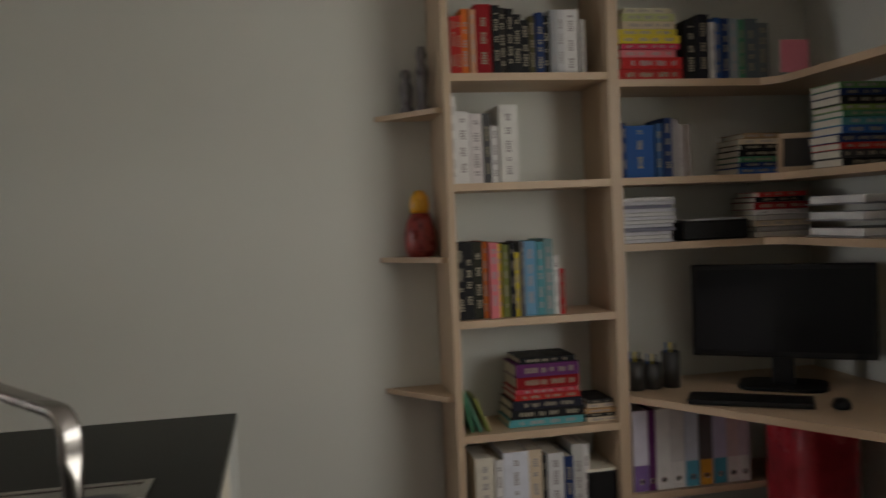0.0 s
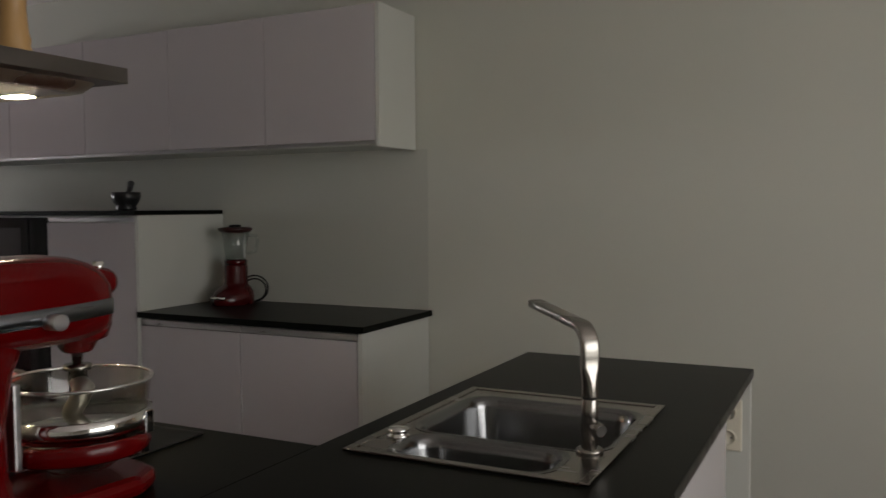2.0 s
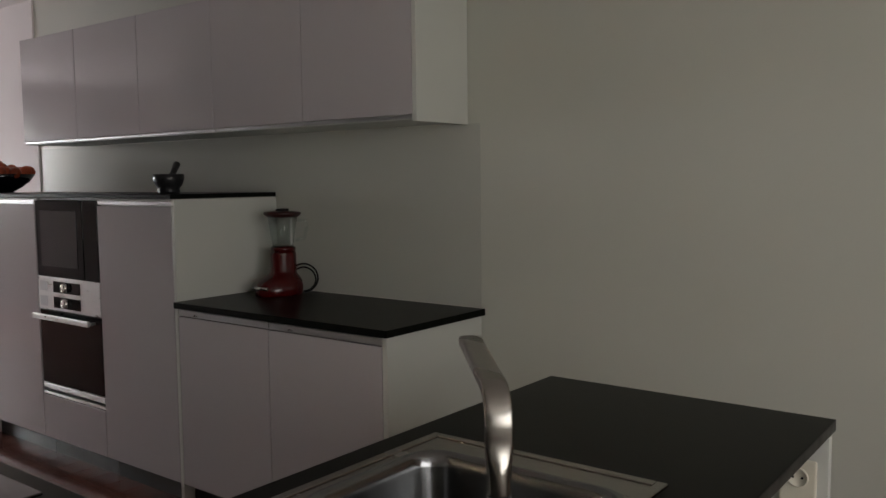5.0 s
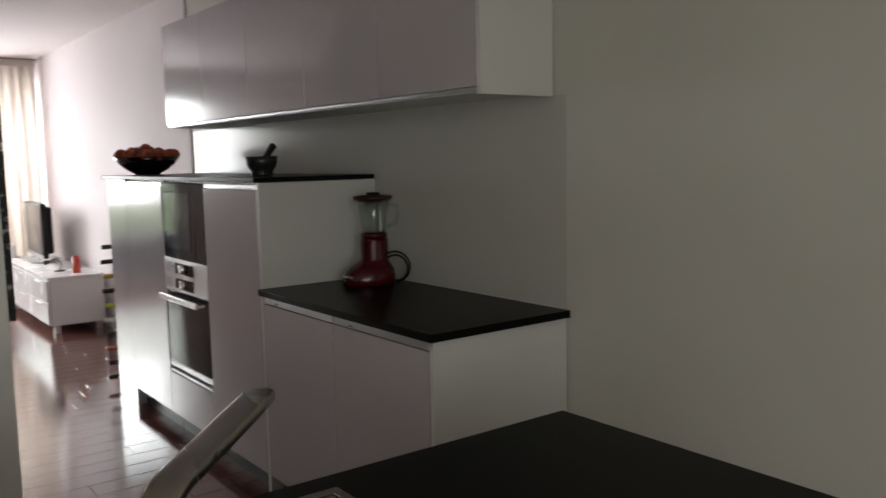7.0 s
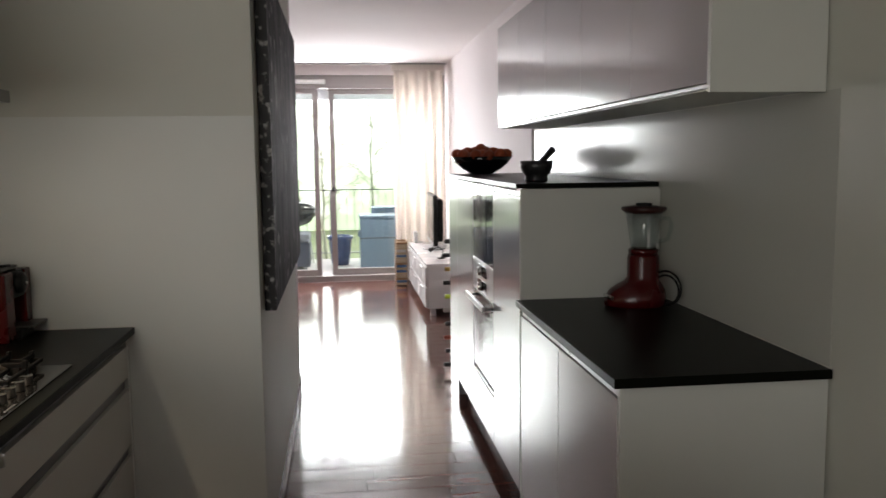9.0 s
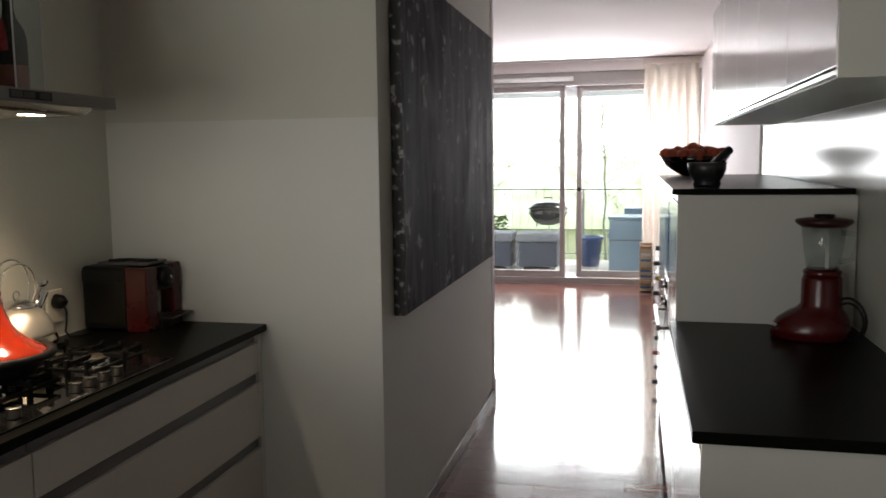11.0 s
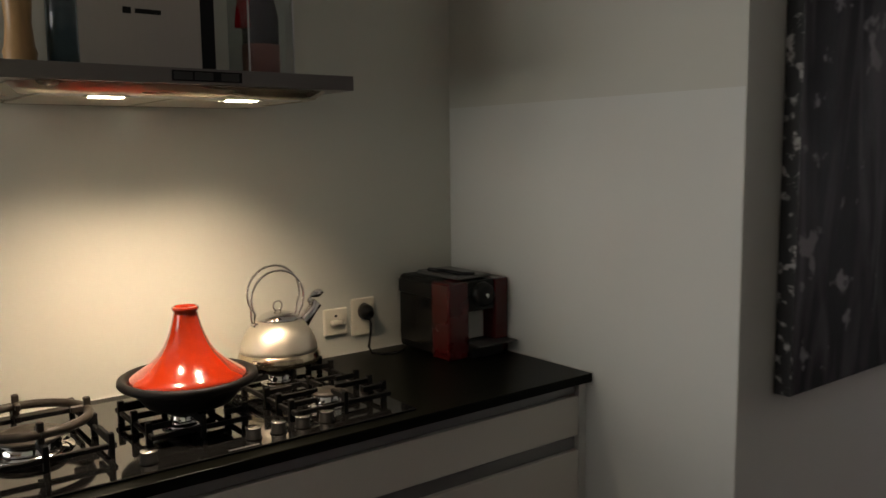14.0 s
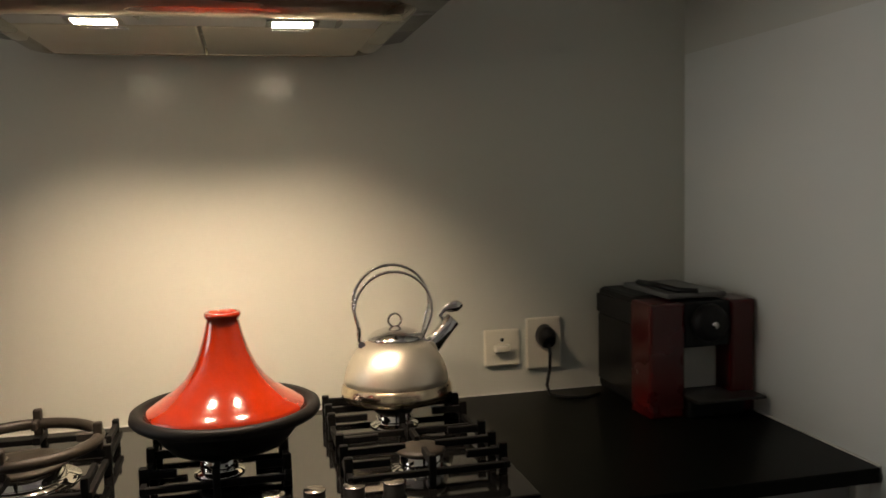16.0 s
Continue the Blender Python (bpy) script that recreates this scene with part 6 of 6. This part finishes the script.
part("box", box(BF + 0.03, -3.83, 0.235, 2.62, -3.715, 0.45, 0.003), M_BLACK, mb)
part("rim", box(BF + 0.029, -3.831, 0.451, 2.621, -3.714, 0.462, 0.001), M_WHITEPL, mb)

# right section
stack(sy(1172), 1.938, [(0.040, 0.27, RD), (0.046, 0.25, (0.5, 0.03, 0.03)), (0.030, 0.23, PK), (0.022, 0.24, (0.55, 0.05, 0.10)), (0.030, 0.25, YE), (0.026, 0.24, (0.60, 0.50, 0.06)), (0.030, 0.22, CR), (0.030, 0.22, (0.45, 0.48, 0.22)), (0.020, 0.20, (0.55, 0.52, 0.36))])
row(sy(1240), 1.938, [(0.05, 0.23, K), (0.05, 0.25, (0.02, 0.02, 0.025)), (0.022, 0.22, WH), (0.030, 0.24, BL), (0.030, 0.235, NV), (0.040, 0.235, (0.25, 0.30, 0.32)), (0.026, 0.23, GN), (0.06, 0.235, (0.10, 0.13, 0.14)), (0.05, 0.22, (0.13, 0.15, 0.15))])
row(sy(1102), 1.567, [(0.022, 0.23, GN), (0.020, 0.21, NV), (0.120, 0.20, BL), (0.028, 0.205, (0.04, 0.10, 0.22)), (0.036, 0.225, NV), (0.030, 0.22, (0.30, 0.28, 0.27)), (0.030, 0.20, (0.40, 0.36, 0.35)), (0.02, 0.20, (0.30, 0.25, 0.22))])
stack(sy(1386), 1.567, [(0.026, 0.22, BL), (0.020, 0.22, NV), (0.022, 0.22, GN), (0.026, 0.21, K), (0.022, 0.20, K), (0.022, 0.20, CR), (0.022, 0.17, (0.3, 0.2, 0.1))], BF + 0.03)
pf = thing("photo_frame", pose(2.32, -4.60, 1.567, 0, -14, -25), "small wooden picture frame leaning on the shelf", "picture frame")
for nm, bb in (("frame_bar", (0, -0.09, 0, 0.014, -0.07, 0.15)), ("frame_bar", (0, 0.07, 0, 0.014, 0.09, 0.15)), ("frame_bar", (0, -0.07, 0, 0.014, 0.07, 0.02)), ("frame_bar", (0, -0.07, 0.13, 0.014, 0.07, 0.15))):
    part(nm, box(*bb, 0.002), M_BIRCH, pf)
part("picture", box(0.006, -0.07, 0.02, 0.010, 0.07, 0.13), M_GREY, pf)
stack(-4.66, 1.567, [(0.030, 0.22, K), (0.030, 0.22, (0.05, 0.05, 0.05)), (0.025, 0.21, RD), (0.030, 0.22, NV), (0.030, 0.20, BL), (0.030, 0.20, TE), (0.022, 0.2, GN), (0.022, 0.2, (0.2, 0.3, 0.08)), (0.03, 0.21, K), (0.026, 0.2, NV), (0.024, 0.2, (0.12, 0.28, 0.10))], 2.02)
solid("pink_card", box(2.26, -4.60, 1.938, 2.263, -4.48, 2.06, 0.001), pm("pink_paper", (0.62, 0.20, 0.25), 0.6), "pink card standing on the shelf", "card")
st = random.Random(5)
for i in range(12):
    cc = (0.55, 0.55, 0.58) if i % 2 == 0 else ((0.62, 0.62, 0.60) if i % 3 else (0.20, 0.20, 0.25))
    solid("paper_folder", box(BF + 0.02 + st.uniform(0, 0.015), sy(1206) + st.uniform(-0.01, 0.01), 1.317 + i * 0.0145, 2.62, sy(1102), 1.330 + i * 0.0145, 0.001, 1), bookmat(cc), "pale paper folder in a stack", "folder", group="paper stack")
dv = thing("speaker_dock", (2.48, sy(1285), 1.316), "black speaker dock with a silver edge", "speaker")
part("body", box(BF + 0.02, sy(1350), 1.3165, 2.56, sy(1222), 1.395, 0.010), M_BLACK, dv)
part("trim", box(BF + 0.015, sy(1340), 1.392, BF + 0.05, sy(1230), 1.400, 0.002), M_SILVER, dv)
stack(sy(1420), 1.316, [(0.022, 0.25, (0.4, 0.36, 0.30)), (0.020, 0.24, (0.25, 0.24, 0.22)), (0.024, 0.25, CR), (0.022, 0.24, (0.35, 0.33, 0.30)), (0.020, 0.23, WH), (0.03, 0.24, DR), (0.02, 0.22, K), (0.02, 0.21, RD)], BF + 0.02)
pr_ = thing("paper_tray", (2.05, -4.68, 1.316), "grey plastic letter tray with papers", "tray")
for k in range(3):
    part("tray", box(1.90, -4.82, 1.317 + k * 0.058, 2.22, -4.54, 1.323 + k * 0.058, 0.002), M_SILVER, pr_)
    part("paper", box(1.91, -4.81, 1.3235 + k * 0.058, 2.21, -4.55, 1.350 + k * 0.058, 0.001), bookmat((0.6, 0.6, 0.58)), pr_)

mn = thing("computer_monitor", pose(2.29, -4.475, 0.741, 0, 0, -36), "black flat computer monitor on the desk", "monitor")
part("panel", box(-0.018, -0.33, 0.115, 0.020, 0.33, 0.475, 0.006), M_BLACK, mn)
part("screen", box(-0.0195, -0.31, 0.140, -0.0175, 0.31, 0.455), M_TVPLASTIC, mn)
part("neck", box(0.0, -0.04, 0.010, 0.03, 0.04, 0.120, 0.004), M_BLACK, mn)
part("foot", prism(bmesh.new(), rrect(-0.10, -0.16, 0.12, 0.16, 0.06), 0.0005, 0.013, 0.003), M_BLACK, mn)
kb = solid("keyboard", box(-0.07, -0.21, 0.0005, 0.07, 0.21, 0.020, 0.005), M_BLACK, "black computer keyboard on the desk", "keyboard", at=pose(2.10, -4.22, 0.741, 0, 0, -33))
ms = solid("computer_mouse", lathe(bmesh.new(), [(0, 0), (0.030, 0), (0.032, 0.010), (0.022, 0.028), (0, 0.034)], 20, (0, 0, 0), 1.5, 1.0), M_BLACK, "black computer mouse on the desk", "mouse", at=pose(1.93, -4.46, 0.7415, 0, 0, -30))
for px, h, r_ in ((1135, 0.115, 0.038), (1168, 0.10, 0.034), (1205, 0.14, 0.036)):
    t = thing("pen_cup", (2.46, sy(px), 0.741), "dark pen cup on the desk", "cup", group="pen cups")
    part("cup", lathe(bmesh.new(), [(0, 0), (r_, 0), (r_, h), (r_ - 0.003, h), (r_ - 0.003, 0.006), (0, 0.005)], 24, (2.46, sy(px), 0.7415)), M_GREY, t)
    for q in range(3):
        part("pen", tube(bmesh.new(), [(2.455 + 0.008 * q, sy(px) + 0.006 * (q - 1), 0.75), (2.45 + 0.012 * q, sy(px) + 0.014 * (q - 1), 0.741 + h + 0.035)], 0.004, 6), bookmat((K, YE, BL)[q]), t)

# binders under the desk
y = sy(1112)
for w, c, c2 in ((0.065, (0.60, 0.58, 0.66), (0.20, 0.12, 0.30)), (0.030, PU, PU), (0.060, WH, WH), (0.060, (0.58, 0.57, 0.55), WH), (0.060, (0.50, 0.55, 0.62), (0.10, 0.36, 0.48)), (0.058, (0.10, 0.09, 0.09), (0.55, 0.28, 0.04)), (0.060, (0.45, 0.45, 0.58), (0.08, 0.32, 0.42)), (0.050, (0.55, 0.45, 0.44), WH), (0.050, (0.50, 0.42, 0.46), WH)):
    t = thing("ring_binder", (2.5, y - w / 2, 0.357), "upright ring binder with a two-tone spine", "binder", group="binders under the desk")
    part("cover", box(BF + 0.02, y - w + 0.001, 0.3575, 2.64, y - 0.001, 0.672, 0.002), bookmat(c), t)
    part("spine_panel", box(BF + 0.0185, y - w + 0.003, 0.360, BF + 0.0205, y - 0.003, 0.46, 0.0005), bookmat(c2), t)
    part_at(pose(BF + 0.0185 - 2.5, 0, 0.04, 0, -90, 0), "finger_ring", lathe(bmesh.new(), [(0.011, 0), (0.011, 0.0015), (0.008, 0.0015), (0.008, 0.0)], 14), M_CHROME, t)
    y -= w
bg = solid("red_bag", prism(bmesh.new(), rrect(2.06, -4.66, 2.34, -4.40, 0.06), 0.0, 0.66, 0.04), pm("red_shiny_bag", (0.34, 0.02, 0.03), 0.25, var=0.5, scale=9, bump=0.6, bscale=14), "crumpled shiny red bag under the desk", "bag")

# ornaments on the small shelves
for dx, dy, h in ((0.0, 0.0, 0.17), (-0.05, -0.055, 0.25)):
    solid("ornament", lathe(bmesh.new(), [(0, 0), (0.030, 0), (0.032, 0.012), (0.018, 0.03), (0.024, h * 0.45), (0.026, h * 0.6), (0.014, h * 0.74), (0.022, h * 0.86), (0.014, h * 0.98), (0, h)], 20, (2.585 + dx, -3.105 + dy, 1.8465)), pm("pewter", (0.16, 0.15, 0.15), 0.35, 0.7, var=0.5, scale=30), "small dark pewter ornament on the shelf", "ornament", group="shelf ornaments")
oj = thing("ornament_jar", (2.57, -3.135, 1.3005), "painted red and yellow ornament jar", "jar")
part("body", lathe(bmesh.new(), [(0, 0), (0.052, 0), (0.060, 0.03), (0.060, 0.09), (0.050, 0.135), (0.034, 0.165), (0, 0.166)], 28, (2.57, -3.135, 1.3005)), pm("painted_red_brown", (0.22, 0.025, 0.02), 0.3, var=0.9, scale=26, bump=0.02), oj)
part("top", lathe(bmesh.new(), [(0, 0.1665), (0.034, 0.1665), (0.038, 0.19), (0.034, 0.225), (0.018, 0.25), (0, 0.255)], 28, (2.57, -3.135, 1.3005)), pm("painted_yellow", (0.75, 0.38, 0.02), 0.3, var=0.4, scale=20), oj)

# ---- floor planks ----
rnd = random.Random(4)
PW = 0.145
y = SY
rest = bmesh.new()
while y < NY - 0.001:
    w = min(PW, NY - y)
    x = WESTX - rnd.uniform(0.0, 1.2)
    while x < WX:
        ln = 1.22
        a, b = max(x, WESTX), min(x + ln, WX)
        if b - a > 0.03:
            if b > 0.95 and a < 2.3 and -1.8 < y:
                me = as_mesh("plank", box(a + 0.0008, y + 0.0008, -0.0125, b - 0.0008, y + w - 0.0008, 0.0, 0.0012, 1), M_PLANK)
                ob = new("plank", me)
                ob.parent = floor
            else:
                bx(rest, a + 0.0008, y + 0.0008, -0.0125, b - 0.0008, y + w - 0.0008, 0.0)
        x += ln
    y += PW
ob = new("planks", as_mesh("planks", rest, M_PLANK))
ob.parent = floor
ob["kind"] = "stuff"
